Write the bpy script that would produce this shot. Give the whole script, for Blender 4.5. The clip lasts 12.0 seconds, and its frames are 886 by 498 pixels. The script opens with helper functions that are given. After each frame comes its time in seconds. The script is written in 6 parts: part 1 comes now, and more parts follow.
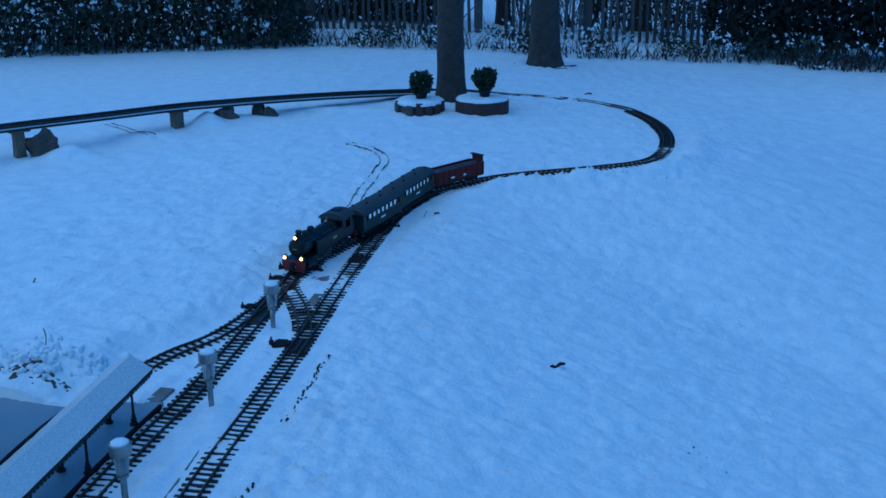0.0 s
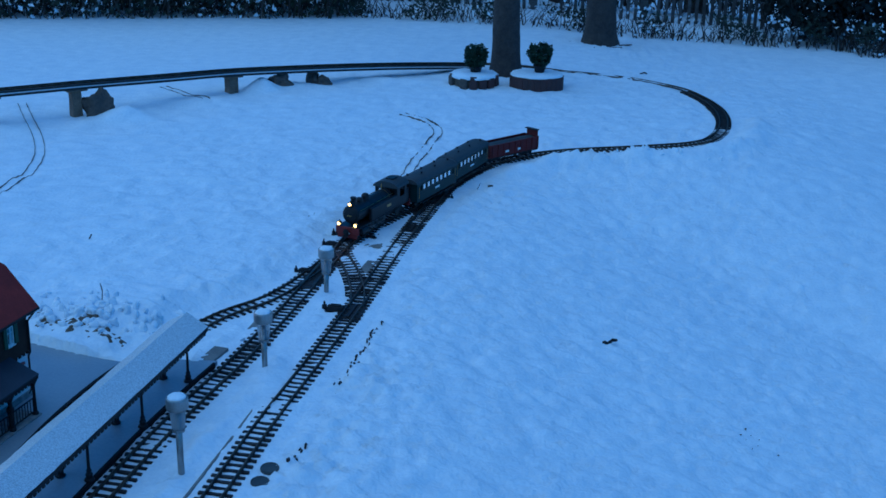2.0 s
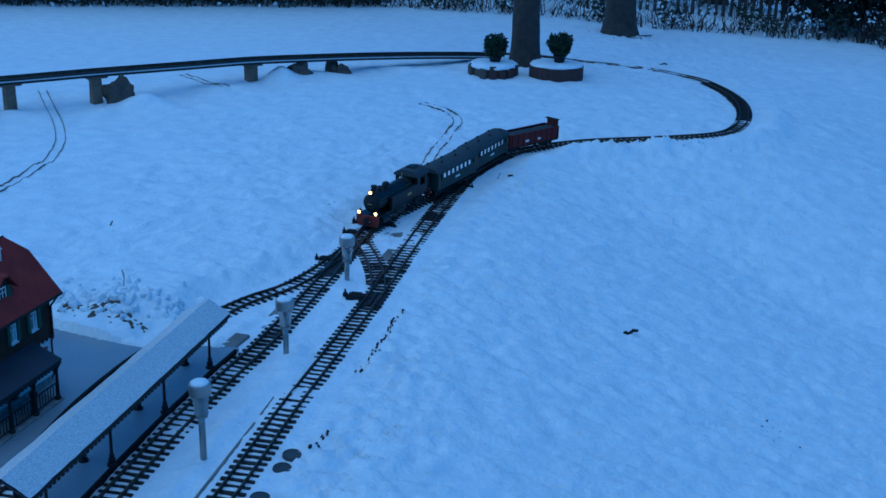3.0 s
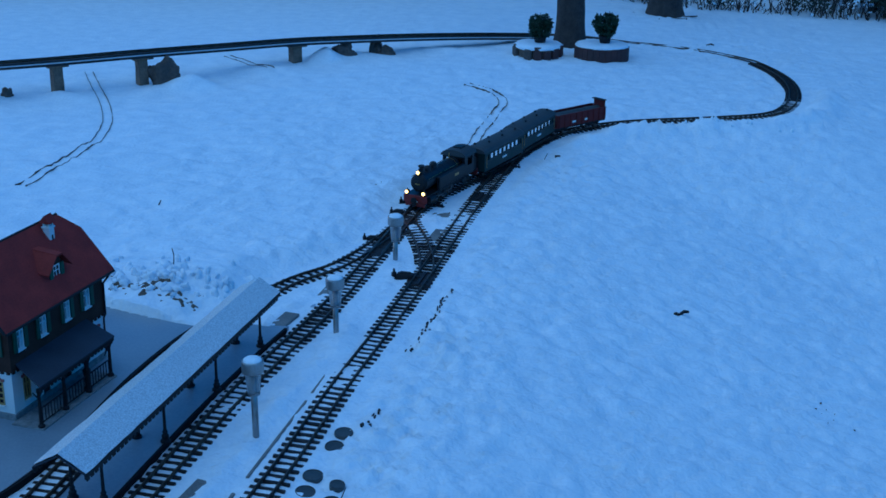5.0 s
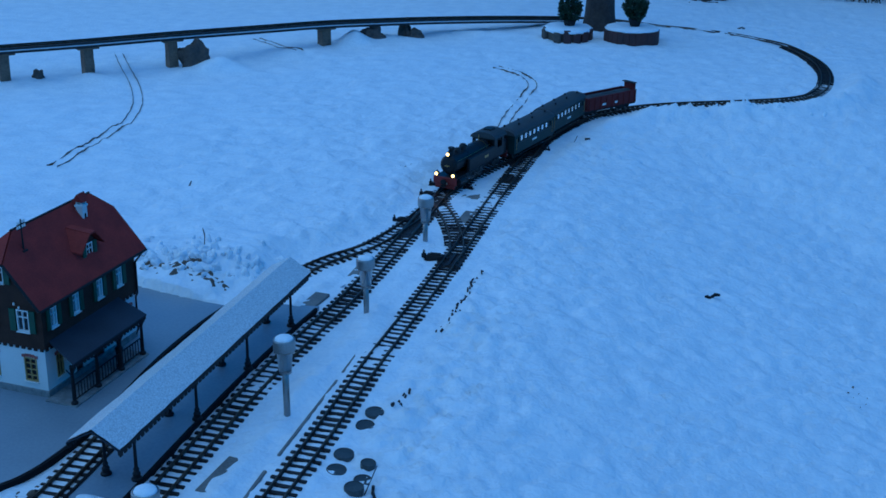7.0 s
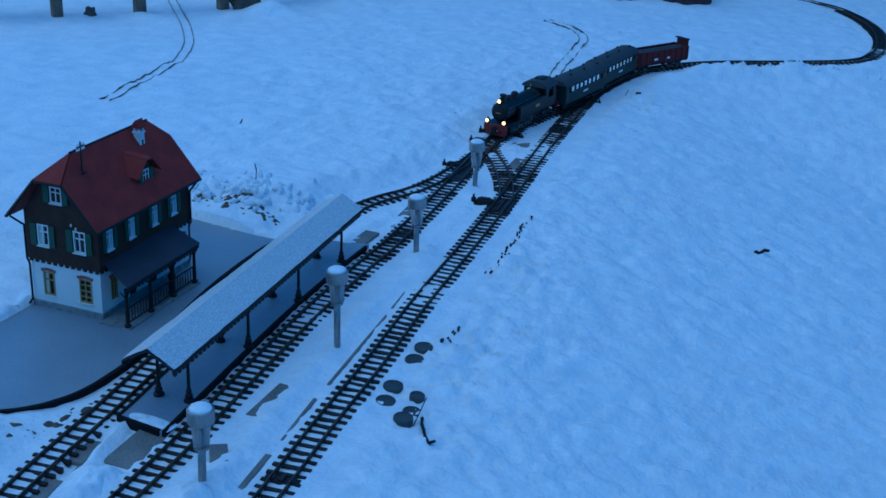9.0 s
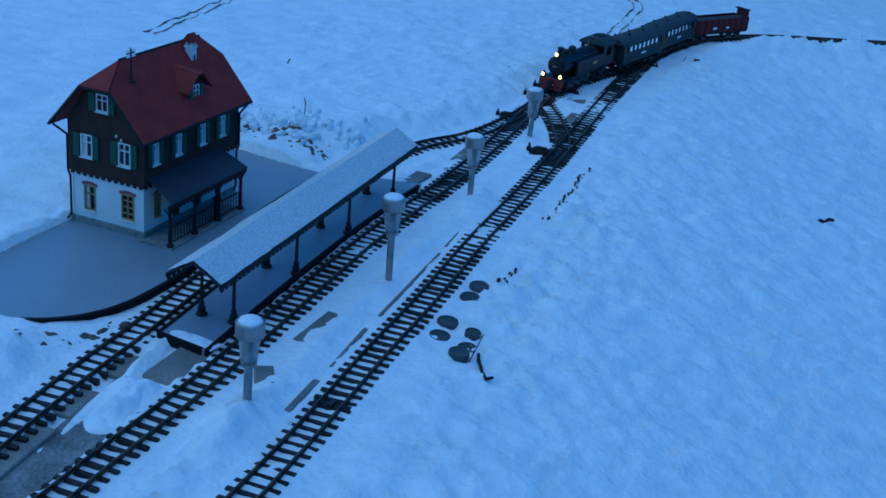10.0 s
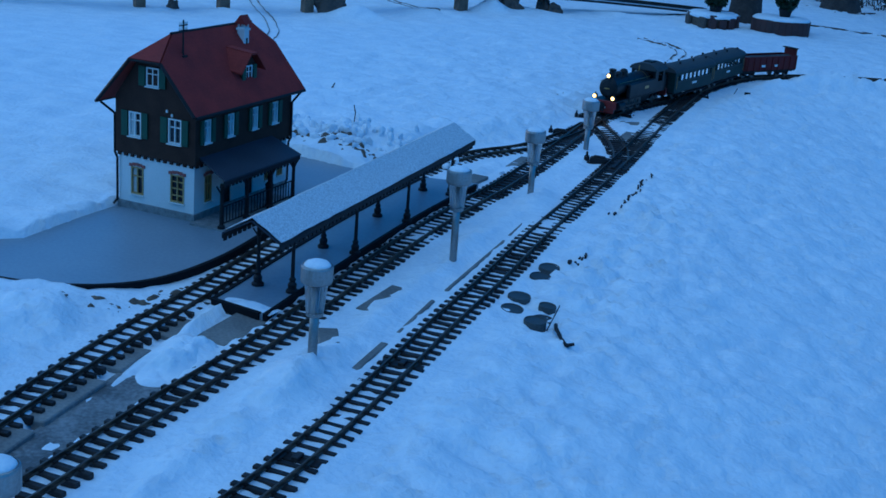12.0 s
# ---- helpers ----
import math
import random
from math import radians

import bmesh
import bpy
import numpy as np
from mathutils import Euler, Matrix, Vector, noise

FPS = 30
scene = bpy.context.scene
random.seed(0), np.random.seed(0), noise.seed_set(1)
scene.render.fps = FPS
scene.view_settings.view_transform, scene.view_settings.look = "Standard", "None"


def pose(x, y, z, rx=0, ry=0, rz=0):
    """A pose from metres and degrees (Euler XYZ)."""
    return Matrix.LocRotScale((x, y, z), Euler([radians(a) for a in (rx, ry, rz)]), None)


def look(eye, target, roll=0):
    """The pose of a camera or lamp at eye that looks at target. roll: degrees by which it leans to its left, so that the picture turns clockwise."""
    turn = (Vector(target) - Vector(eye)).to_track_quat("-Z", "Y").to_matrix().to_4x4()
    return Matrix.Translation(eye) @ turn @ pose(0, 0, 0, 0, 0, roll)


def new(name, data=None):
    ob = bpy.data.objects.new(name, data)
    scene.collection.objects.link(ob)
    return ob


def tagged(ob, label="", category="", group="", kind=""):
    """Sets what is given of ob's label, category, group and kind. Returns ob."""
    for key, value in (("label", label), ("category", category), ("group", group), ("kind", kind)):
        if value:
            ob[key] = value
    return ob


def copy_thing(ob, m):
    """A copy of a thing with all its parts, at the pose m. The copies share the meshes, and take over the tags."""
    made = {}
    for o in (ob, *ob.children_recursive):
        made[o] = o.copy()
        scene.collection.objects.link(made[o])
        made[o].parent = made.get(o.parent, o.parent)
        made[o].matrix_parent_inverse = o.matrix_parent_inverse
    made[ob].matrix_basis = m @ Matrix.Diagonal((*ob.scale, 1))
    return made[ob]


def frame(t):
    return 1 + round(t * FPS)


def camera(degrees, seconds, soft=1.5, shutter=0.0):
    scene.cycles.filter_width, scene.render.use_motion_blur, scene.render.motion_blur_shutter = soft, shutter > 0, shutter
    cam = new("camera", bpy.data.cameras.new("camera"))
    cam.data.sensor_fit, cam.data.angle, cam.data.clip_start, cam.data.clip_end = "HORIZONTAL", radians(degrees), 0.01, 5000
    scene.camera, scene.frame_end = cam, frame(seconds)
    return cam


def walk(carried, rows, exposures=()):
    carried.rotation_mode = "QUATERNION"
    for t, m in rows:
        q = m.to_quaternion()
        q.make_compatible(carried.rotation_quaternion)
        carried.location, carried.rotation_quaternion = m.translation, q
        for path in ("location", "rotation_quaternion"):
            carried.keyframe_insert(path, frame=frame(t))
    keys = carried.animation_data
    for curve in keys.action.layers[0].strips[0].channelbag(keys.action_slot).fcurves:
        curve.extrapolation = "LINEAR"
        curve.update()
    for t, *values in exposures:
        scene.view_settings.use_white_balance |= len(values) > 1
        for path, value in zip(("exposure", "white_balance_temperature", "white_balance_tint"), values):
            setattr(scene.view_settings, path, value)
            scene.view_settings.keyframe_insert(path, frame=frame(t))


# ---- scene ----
cam = camera(39.5, 12.0, 1.6)
PATH = [
    (0, (-0.017, -0.612, 1.604), (-0.017, 1.294, 0.998), -0.3),
    (0.5, (-0.024, -0.612, 1.604), (-0.034, 1.293, 0.997), -0.3),
    (1, (-0.03, -0.605, 1.588), (-0.057, 1.296, 0.97), -0.3),
    (1.5, (-0.048, -0.606, 1.584), (-0.091, 1.292, 0.957), 0.4),
    (2, (-0.075, -0.605, 1.568), (-0.138, 1.289, 0.929), 1.3),
    (2.5, (-0.086, -0.602, 1.562), (-0.16, 1.289, 0.914), 1.6),
    (3, (-0.098, -0.602, 1.557), (-0.184, 1.286, 0.904), 1.5),
    (3.5, (-0.115, -0.593, 1.541), (-0.211, 1.292, 0.882), 1.6),
    (5.5, (-0.143, -0.587, 1.529), (-0.305, 1.285, 0.845), 1.1),
    (6, (-0.148, -0.587, 1.523), (-0.32, 1.283, 0.834), 1.3),
    (6.5, (-0.148, -0.59, 1.522), (-0.324, 1.279, 0.831), 0.9),
    (7, (-0.153, -0.588, 1.515), (-0.339, 1.276, 0.815), 0.9),
    (9, (-0.202, -0.618, 1.451), (-0.437, 1.218, 0.694), 2.5),
    (9.5, (-0.258, -0.585, 1.376), (-0.512, 1.245, 0.611), 3.9),
    (10, (-0.308, -0.534, 1.245), (-0.57, 1.293, 0.475), 5.4),
    (10.5, (-0.317, -0.521, 1.291), (-0.587, 1.301, 0.51), 4.7),
    (11, (-0.363, -0.517, 1.239), (-0.662, 1.29, 0.434), 4.5),
    (11.5, (-0.372, -0.5, 1.109), (-0.671, 1.337, 0.377), 5.4),
    (12, (-0.396, -0.489, 0.889), (-0.715, 1.389, 0.281), 4.6),
]
EXPOSURES = [(0.0, 1.0, 5020.0, -12.0), (12.0, 1.0, 5020.0, -12.0)]
walk(cam, [(t, look(eye, target, roll)) for t, eye, target, roll in PATH], EXPOSURES)

# ---- world and light: blue dusk under an even sky ----
world = bpy.data.worlds.new("dusk")
scene.world = world
world.use_nodes = True
wn = world.node_tree.nodes
sky = wn.new("ShaderNodeTexSky")
sky.sky_type = "NISHITA"
sky.sun_disc = False
sky.sun_elevation, sky.sun_rotation = radians(2.0), radians(-60)
sky.ozone_density = 6.0
world.node_tree.links.new(sky.outputs[0], wn["Background"].inputs[0])
wn["Background"].inputs[1].default_value = 0.35
sun = new("sun", bpy.data.lights.new("sun", "SUN"))
sun.data.energy, sun.data.angle, sun.data.color = 0.52, radians(110), (0.675, 0.865, 1.0)
sun.matrix_world = look((0, 0, 5), (1.6, 0.9, 0.0))


# ---- materials ----
def mat(name, base, rough=0.6, metal=0.0, second=None, scale=20.0, fine=150.0, bump=0.3, depth=0.002, spec=0.5, spread=(0.35, 0.65), vary=0.0):
    """A procedural surface: two tones mixed by a coarse and a fine noise, with relief."""
    m = bpy.data.materials.new(name)
    m.use_nodes = True
    n, l = m.node_tree.nodes, m.node_tree.links
    b = n["Principled BSDF"]
    co = n.new("ShaderNodeTexCoord")
    big, small = n.new("ShaderNodeTexNoise"), n.new("ShaderNodeTexNoise")
    big.inputs["Scale"].default_value, small.inputs["Scale"].default_value = scale, fine
    big.inputs["Detail"].default_value = small.inputs["Detail"].default_value = 5.0
    for t in (big, small):
        l.new(co.outputs["Object"], t.inputs["Vector"])
    add = n.new("ShaderNodeMath")
    add.operation = "MULTIPLY_ADD"
    add.inputs[1].default_value = 0.4
    l.new(small.outputs["Fac"], add.inputs[0])
    mul = n.new("ShaderNodeMath")
    mul.operation = "MULTIPLY"
    mul.inputs[1].default_value = 0.6
    l.new(big.outputs["Fac"], mul.inputs[0])
    l.new(mul.outputs[0], add.inputs[2])
    ramp = n.new("ShaderNodeValToRGB")
    ramp.color_ramp.elements[0].position, ramp.color_ramp.elements[1].position = spread
    ramp.color_ramp.elements[0].color = (*(second or [c * 0.6 for c in base]), 1)
    ramp.color_ramp.elements[1].color = (*base, 1)
    l.new(add.outputs[0], ramp.inputs[0])
    out = ramp.outputs[0]
    if vary:
        info, hsv, mr = n.new("ShaderNodeObjectInfo"), n.new("ShaderNodeHueSaturation"), n.new("ShaderNodeMapRange")
        mr.inputs["To Min"].default_value, mr.inputs["To Max"].default_value = 1 - vary, 1 + vary
        l.new(info.outputs["Random"], mr.inputs["Value"])
        l.new(mr.outputs[0], hsv.inputs["Value"])
        l.new(out, hsv.inputs["Color"])
        out = hsv.outputs[0]
    l.new(out, b.inputs["Base Color"])
    rr = n.new("ShaderNodeMapRange")
    rr.inputs["To Min"].default_value, rr.inputs["To Max"].default_value = max(0.02, rough - 0.12), min(1.0, rough + 0.12)
    l.new(big.outputs["Fac"], rr.inputs["Value"])
    l.new(rr.outputs[0], b.inputs["Roughness"])
    b.inputs["Metallic"].default_value = metal
    b.inputs["Specular IOR Level"].default_value = spec
    if bump:
        bp = n.new("ShaderNodeBump")
        bp.inputs["Strength"].default_value, bp.inputs["Distance"].default_value = bump, depth
        l.new(add.outputs[0], bp.inputs["Height"])
        l.new(bp.outputs[0], b.inputs["Normal"])
    return m


def banded(m, scale, axis, depth, strength=0.5, profile="SAW"):
    """Adds board or tile lines to a material's relief."""
    n, l = m.node_tree.nodes, m.node_tree.links
    co, wave, bp = n.new("ShaderNodeTexCoord"), n.new("ShaderNodeTexWave"), n.new("ShaderNodeBump")
    wave.bands_direction, wave.wave_profile = axis, profile
    wave.inputs["Scale"].default_value, wave.inputs["Distortion"].default_value = scale, 0.0
    l.new(co.outputs["Object"], wave.inputs["Vector"])
    bp.inputs["Strength"].default_value, bp.inputs["Distance"].default_value = strength, depth
    l.new(wave.outputs["Fac"], bp.inputs["Height"])
    b = n["Principled BSDF"]
    if b.inputs["Normal"].is_linked:
        l.new(b.inputs["Normal"].links[0].from_socket, bp.inputs["Normal"])
    l.new(bp.outputs[0], b.inputs["Normal"])
    return m


def lamp_mat(name, color, strength):
    m = bpy.data.materials.new(name)
    m.use_nodes = True
    b = m.node_tree.nodes["Principled BSDF"]
    b.inputs["Base Color"].default_value = (*color, 1)
    b.inputs["Emission Color"].default_value = (*color, 1)
    b.inputs["Emission Strength"].default_value = strength
    return m


def glass_mat(name, tint=(0.9, 0.95, 1.0), rough=0.03, ior=1.45):
    m = bpy.data.materials.new(name)
    m.use_nodes = True
    b = m.node_tree.nodes["Principled BSDF"]
    b.inputs["Base Color"].default_value = (*tint, 1)
    b.inputs["Roughness"].default_value = rough
    b.inputs["IOR"].default_value = ior
    b.inputs["Transmission Weight"].default_value = 1.0
    return m


SNOW = mat("snow", (0.90, 0.91, 0.93), 0.65, second=(0.75, 0.78, 0.83), scale=11.0, fine=70.0, bump=0.6, depth=0.02, spec=0.3)
SNOW_FINE = mat("snow_crust", (0.88, 0.90, 0.92), 0.6, second=(0.72, 0.75, 0.80), scale=40.0, fine=320.0, bump=0.5, depth=0.003, spec=0.3)
FROST = mat("hoar_frost_on_roofing", (0.70, 0.72, 0.74), 0.6, second=(0.42, 0.43, 0.45), scale=240.0, fine=600.0, bump=0.5, depth=0.0015, spec=0.3, spread=(0.38, 0.60))
SLEEPER = mat("sleeper_plastic", (0.035, 0.030, 0.028), 0.5, second=(0.012, 0.011, 0.011), scale=60, fine=400, bump=0.3, depth=0.0008, vary=0.4, spec=0.2)
RAIL = mat("rail_brass_tarnished", (0.16, 0.12, 0.08), 0.42, 0.85, second=(0.05, 0.04, 0.035), scale=30, fine=300, bump=0.1, depth=0.0004)
DECK = mat("bridge_black_metal", (0.030, 0.030, 0.032), 0.45, 0.3, second=(0.012, 0.012, 0.013), scale=25, fine=200, bump=0.3, depth=0.002)
GREY = mat("grey_painted_board", (0.28, 0.315, 0.36), 0.46, second=(0.21, 0.24, 0.28), scale=4, fine=120, bump=0.12, depth=0.0008)
KERB = mat("black_kerb", (0.012, 0.012, 0.014), 0.7, scale=30, fine=250, bump=0.3, depth=0.001, spec=0.1)
CONCRETE = mat("wet_concrete", (0.32, 0.31, 0.30), 0.6, second=(0.09, 0.085, 0.08), scale=10, fine=130, bump=0.6, depth=0.004, spread=(0.40, 0.66))
BOARD = mat("weathered_board", (0.27, 0.25, 0.225), 0.7, second=(0.13, 0.12, 0.11), scale=9, fine=140, bump=0.5, depth=0.002, vary=0.15)
DIRT = mat("frozen_soil", (0.16, 0.125, 0.09), 0.9, second=(0.065, 0.05, 0.04), scale=30, fine=200, bump=0.8, depth=0.006)
STEEL = mat("brushed_steel", (0.42, 0.41, 0.40), 0.46, 1.0, second=(0.28, 0.275, 0.27), scale=20, fine=260, bump=0.08, depth=0.0005)
CLEAR = glass_mat("clear_ribbed_plastic", (0.92, 0.92, 0.92), 0.45, 1.25)
PLASTER = mat("white_plaster", (0.78, 0.77, 0.74), 0.75, second=(0.66, 0.65, 0.62), scale=12, fine=300, bump=0.25, depth=0.0008)
PLINTH = mat("grey_stone_plinth", (0.30, 0.30, 0.29), 0.8, second=(0.14, 0.14, 0.14), scale=60, fine=300, bump=0.7, depth=0.002)
TIMBER = banded(mat("dark_brown_cladding", (0.060, 0.034, 0.024), 0.65, second=(0.032, 0.018, 0.013), scale=30, fine=260, bump=0.3, depth=0.001, spec=0.15), 40.0, "Y", 0.001)
ROOF = banded(mat("red_roof_tiles", (0.27, 0.040, 0.032), 0.75, second=(0.17, 0.026, 0.022), scale=18, fine=220, bump=0.4, depth=0.0015, spec=0.2), 45.0, "Z", 0.0015)
SHUTTER = banded(mat("green_shutter", (0.022, 0.080, 0.042), 0.55, second=(0.013, 0.052, 0.028), scale=40, fine=300, bump=0.2, depth=0.0006), 90.0, "Z", 0.0006)
WHITE = mat("white_paint", (0.80, 0.79, 0.76), 0.45, second=(0.68, 0.67, 0.64), scale=40, fine=300, bump=0.1, depth=0.0004)
YELLOW = mat("ochre_frame", (0.42, 0.30, 0.12), 0.6, second=(0.28, 0.19, 0.07), scale=40, fine=300, bump=0.1, depth=0.0004)
BRICK = mat("brick_red_lintel", (0.32, 0.10, 0.08), 0.75, second=(0.20, 0.07, 0.06), scale=80, fine=300, bump=0.4, depth=0.001)
# Near-black tone standing in for the shade inside house and coaches.
UNLIT_INSIDE = mat("unlit_inside_dark", (0.05, 0.05, 0.055), 0.8, scale=20, fine=100, bump=0.0)
PANE = mat("window_pane", (0.03, 0.035, 0.045), 0.16, scale=8, fine=60, bump=0.05, depth=0.0005, spec=0.4)
CURTAIN = mat("net_curtain", (0.70, 0.69, 0.66), 0.8, second=(0.5, 0.5, 0.48), scale=60, fine=300, bump=0.2, depth=0.0006)
SHEET = mat("slate_blue_sheet", (0.040, 0.046, 0.062), 0.55, second=(0.024, 0.028, 0.040), scale=16, fine=200, bump=0.2, depth=0.0008, spec=0.25)
IRON = mat("black_iron", (0.018, 0.018, 0.020), 0.6, 0.0, second=(0.009, 0.009, 0.010), scale=40, fine=300, bump=0.2, depth=0.0006, spec=0.25)
LOCO = mat("loco_black", (0.015, 0.016, 0.018), 0.42, 0.0, second=(0.007, 0.008, 0.009), scale=30, fine=200, bump=0.12, depth=0.0006, spec=0.3)
RED = mat("buffer_red", (0.20, 0.015, 0.012), 0.55, second=(0.11, 0.010, 0.008), scale=40, fine=200, bump=0.1, depth=0.0005)
COACH = banded(mat("coach_green", (0.014, 0.036, 0.034), 0.5, second=(0.009, 0.023, 0.022), scale=20, fine=200, bump=0.1, depth=0.0005, spec=0.2), 60.0, "X", 0.0006)
COACH_ROOF = mat("coach_roof_grey", (0.050, 0.055, 0.058), 0.65, second=(0.028, 0.032, 0.035), scale=14, fine=160, bump=0.2, depth=0.0008)
WAGON = banded(mat("wagon_oxide_red", (0.13, 0.022, 0.022), 0.6, second=(0.075, 0.014, 0.014), scale=20, fine=200, bump=0.2, depth=0.0006, spec=0.2), 35.0, "Z", 0.001)
BRASS = mat("brass", (0.55, 0.38, 0.14), 0.3, 1.0, scale=30, fine=200, bump=0.05, depth=0.0003)
WHEEL = mat("wheel_metal", (0.20, 0.19, 0.18), 0.4, 0.9, second=(0.10, 0.09, 0.085), scale=40, fine=200, bump=0.1, depth=0.0005)
HEADLIGHT = lamp_mat("headlight_glow", (1.0, 0.50, 0.14), 3.0)
BARK = mat("spruce_bark", (0.075, 0.058, 0.048), 0.9, second=(0.028, 0.022, 0.020), scale=14, fine=70, bump=1.0, depth=0.02)
LEAF = mat("hedge_leaf", (0.030, 0.045, 0.024), 0.6, second=(0.014, 0.022, 0.013), scale=6, fine=40, bump=0.0)
CONIFER = mat("conifer_needles", (0.010, 0.016, 0.011), 0.8, second=(0.004, 0.007, 0.005), scale=6, fine=40, bump=0.0)
TWIG = mat("bare_twig", (0.060, 0.048, 0.040), 0.85, second=(0.03, 0.024, 0.02), scale=20, fine=80, bump=0.0)
BOX = mat("boxwood", (0.022, 0.050, 0.022), 0.6, second=(0.010, 0.026, 0.012), scale=30, fine=120, bump=0.0)
PALE = mat("grey_fence_wood", (0.11, 0.10, 0.095), 0.85, second=(0.05, 0.046, 0.044), scale=10, fine=90, bump=0.5, depth=0.004, vary=0.3)
STONE = mat("brown_field_stone", (0.13, 0.10, 0.08), 0.85, second=(0.06, 0.05, 0.042), scale=9, fine=70, bump=0.8, depth=0.015)
TUB = mat("dark_red_wooden_tub", (0.075, 0.032, 0.028), 0.75, second=(0.035, 0.018, 0.017), scale=12, fine=100, bump=0.5, depth=0.004)
POST = mat("rough_bridge_timber", (0.22, 0.16, 0.11), 0.85, second=(0.09, 0.07, 0.05), scale=16, fine=120, bump=0.7, depth=0.004)
DISC = mat("dark_round_slab", (0.055, 0.060, 0.060), 0.5, second=(0.025, 0.028, 0.028), scale=25, fine=150, bump=0.4, depth=0.002, vary=0.25)


# ---- building helpers ----
def mesh_of(name, verts, faces, material, smooth=False):
    me = bpy.data.meshes.new(name)
    me.from_pydata([tuple(map(float, v)) for v in verts], [], faces)
    me.materials.append(material)
    if smooth:
        me.polygons.foreach_set("use_smooth", [True] * len(me.polygons))
    me.update()
    return me


def part(name, bm, material, parent, label="", smooth=False, kind=""):
    me = bm
    if isinstance(bm, bmesh.types.BMesh):
        bmesh.ops.recalc_face_normals(bm, faces=bm.faces)
        me = bpy.data.meshes.new(name)
        bm.to_mesh(me)
        bm.free()
        me.materials.append(material)
        if smooth:
            me.polygons.foreach_set("use_smooth", [True] * len(me.polygons))
    ob = new(name, me)
    ob.parent = parent
    return tagged(ob, label, kind=kind)


def thing(name, label, category, m=None, group="", kind=""):
    ob = new(name)
    ob.empty_display_size = 0.05
    if m is not None:
        ob.matrix_world = m
    return tagged(ob, label, category, group, kind)


def box(bm, x0, y0, z0, x1, y1, z1, bevel=0.0, m=None):
    r = bmesh.ops.create_cube(bm, size=1.0)["verts"]
    for v in r:
        v.co = Vector(((x0 + x1) / 2 + v.co.x * (x1 - x0), (y0 + y1) / 2 + v.co.y * (y1 - y0), (z0 + z1) / 2 + v.co.z * (z1 - z0)))
    if bevel:
        es = list({e for v in r for e in v.link_edges})
        r = bmesh.ops.bevel(bm, geom=es, offset=bevel, segments=1, affect="EDGES", profile=0.5)["verts"]
    if m is not None:
        bmesh.ops.transform(bm, matrix=m, verts=list({v for v in r}))
    return bm


def boxed(*a, bevel=0.0, m=None):
    return box(bmesh.new(), *a, bevel=bevel, m=m)


def cone(bm, base, tip, r0, r1, seg=12):
    base, tip = Vector(base), Vector(tip)
    d = tip - base
    m = Matrix.Translation((base + tip) / 2) @ d.to_track_quat("Z", "Y").to_matrix().to_4x4()
    bmesh.ops.create_cone(bm, cap_ends=True, segments=seg, radius1=r0, radius2=max(r1, 1e-5), depth=d.length, matrix=m)
    return bm


def coned(*a, **k):
    return cone(bmesh.new(), *a, **k)


def lathe(bm, profile, seg=24, at=(0, 0, 0), wobble=0.0):
    rings = []
    for r, z in profile:
        rings.append([bm.verts.new((at[0] + r * (1 + wobble * math.sin(3 * i + 7 * z)) * math.cos(2 * math.pi * i / seg),
                                    at[1] + r * (1 + wobble * math.cos(2 * i + 5 * z)) * math.sin(2 * math.pi * i / seg), at[2] + z)) for i in range(seg)])
    for a, b in zip(rings, rings[1:]):
        for i in range(seg):
            bm.faces.new((a[i], a[(i + 1) % seg], b[(i + 1) % seg], b[i]))
    bm.faces.new(rings[0][::-1]), bm.faces.new(rings[-1])
    return bm


def prism(bm, outline, z0, z1):
    """An upright slab over an outline of (x, y)."""
    lo = [bm.verts.new((x, y, z0)) for x, y in outline]
    hi = [bm.verts.new((x, y, z1)) for x, y in outline]
    n = len(lo)
    bm.faces.new(lo[::-1]), bm.faces.new(hi)
    for i in range(n):
        bm.faces.new((lo[i], lo[(i + 1) % n], hi[(i + 1) % n], hi[i]))
    return bm


def loft(bm, sections):
    """Joins rings of equal length, closed round, with caps."""
    rings = [[bm.verts.new(p) for p in s] for s in sections]
    n = len(rings[0])
    for a, b in zip(rings, rings[1:]):
        for i in range(n):
            bm.faces.new((a[i], a[(i + 1) % n], b[(i + 1) % n], b[i]))
    bm.faces.new(rings[0][::-1]), bm.faces.new(rings[-1])
    return bm


def smooth_line(points, step=0.02):
    """Points at even steps along a smooth curve (Catmull-Rom)."""
    p = np.array(points, float)
    p = np.vstack([2 * p[0] - p[1], p, 2 * p[-1] - p[-2]])
    out = []
    for i in range(1, len(p) - 2):
        for t in np.linspace(0, 1, 24, endpoint=False):
            a, b, c, d = p[i - 1:i + 3]
            out.append(0.5 * (2 * b + (c - a) * t + (2 * a - 5 * b + 4 * c - d) * t * t + (3 * b - a - 3 * c + d) * t ** 3))
    out = np.array(out + [p[-2]])
    for _ in range(30):
        out[1:-1] = 0.25 * out[:-2] + 0.5 * out[1:-1] + 0.25 * out[2:]
    s = np.r_[0, np.cumsum(np.linalg.norm(np.diff(out, axis=0), axis=1))]
    q = np.arange(0, s[-1], step)
    return np.stack([np.interp(q, s, out[:, k]) for k in range(out.shape[1])], 1)


def sides(line):
    d = np.gradient(line[:, :2], axis=0)
    d /= np.linalg.norm(d, axis=1)[:, None]
    return d, np.stack([-d[:, 1], d[:, 0]], 1)


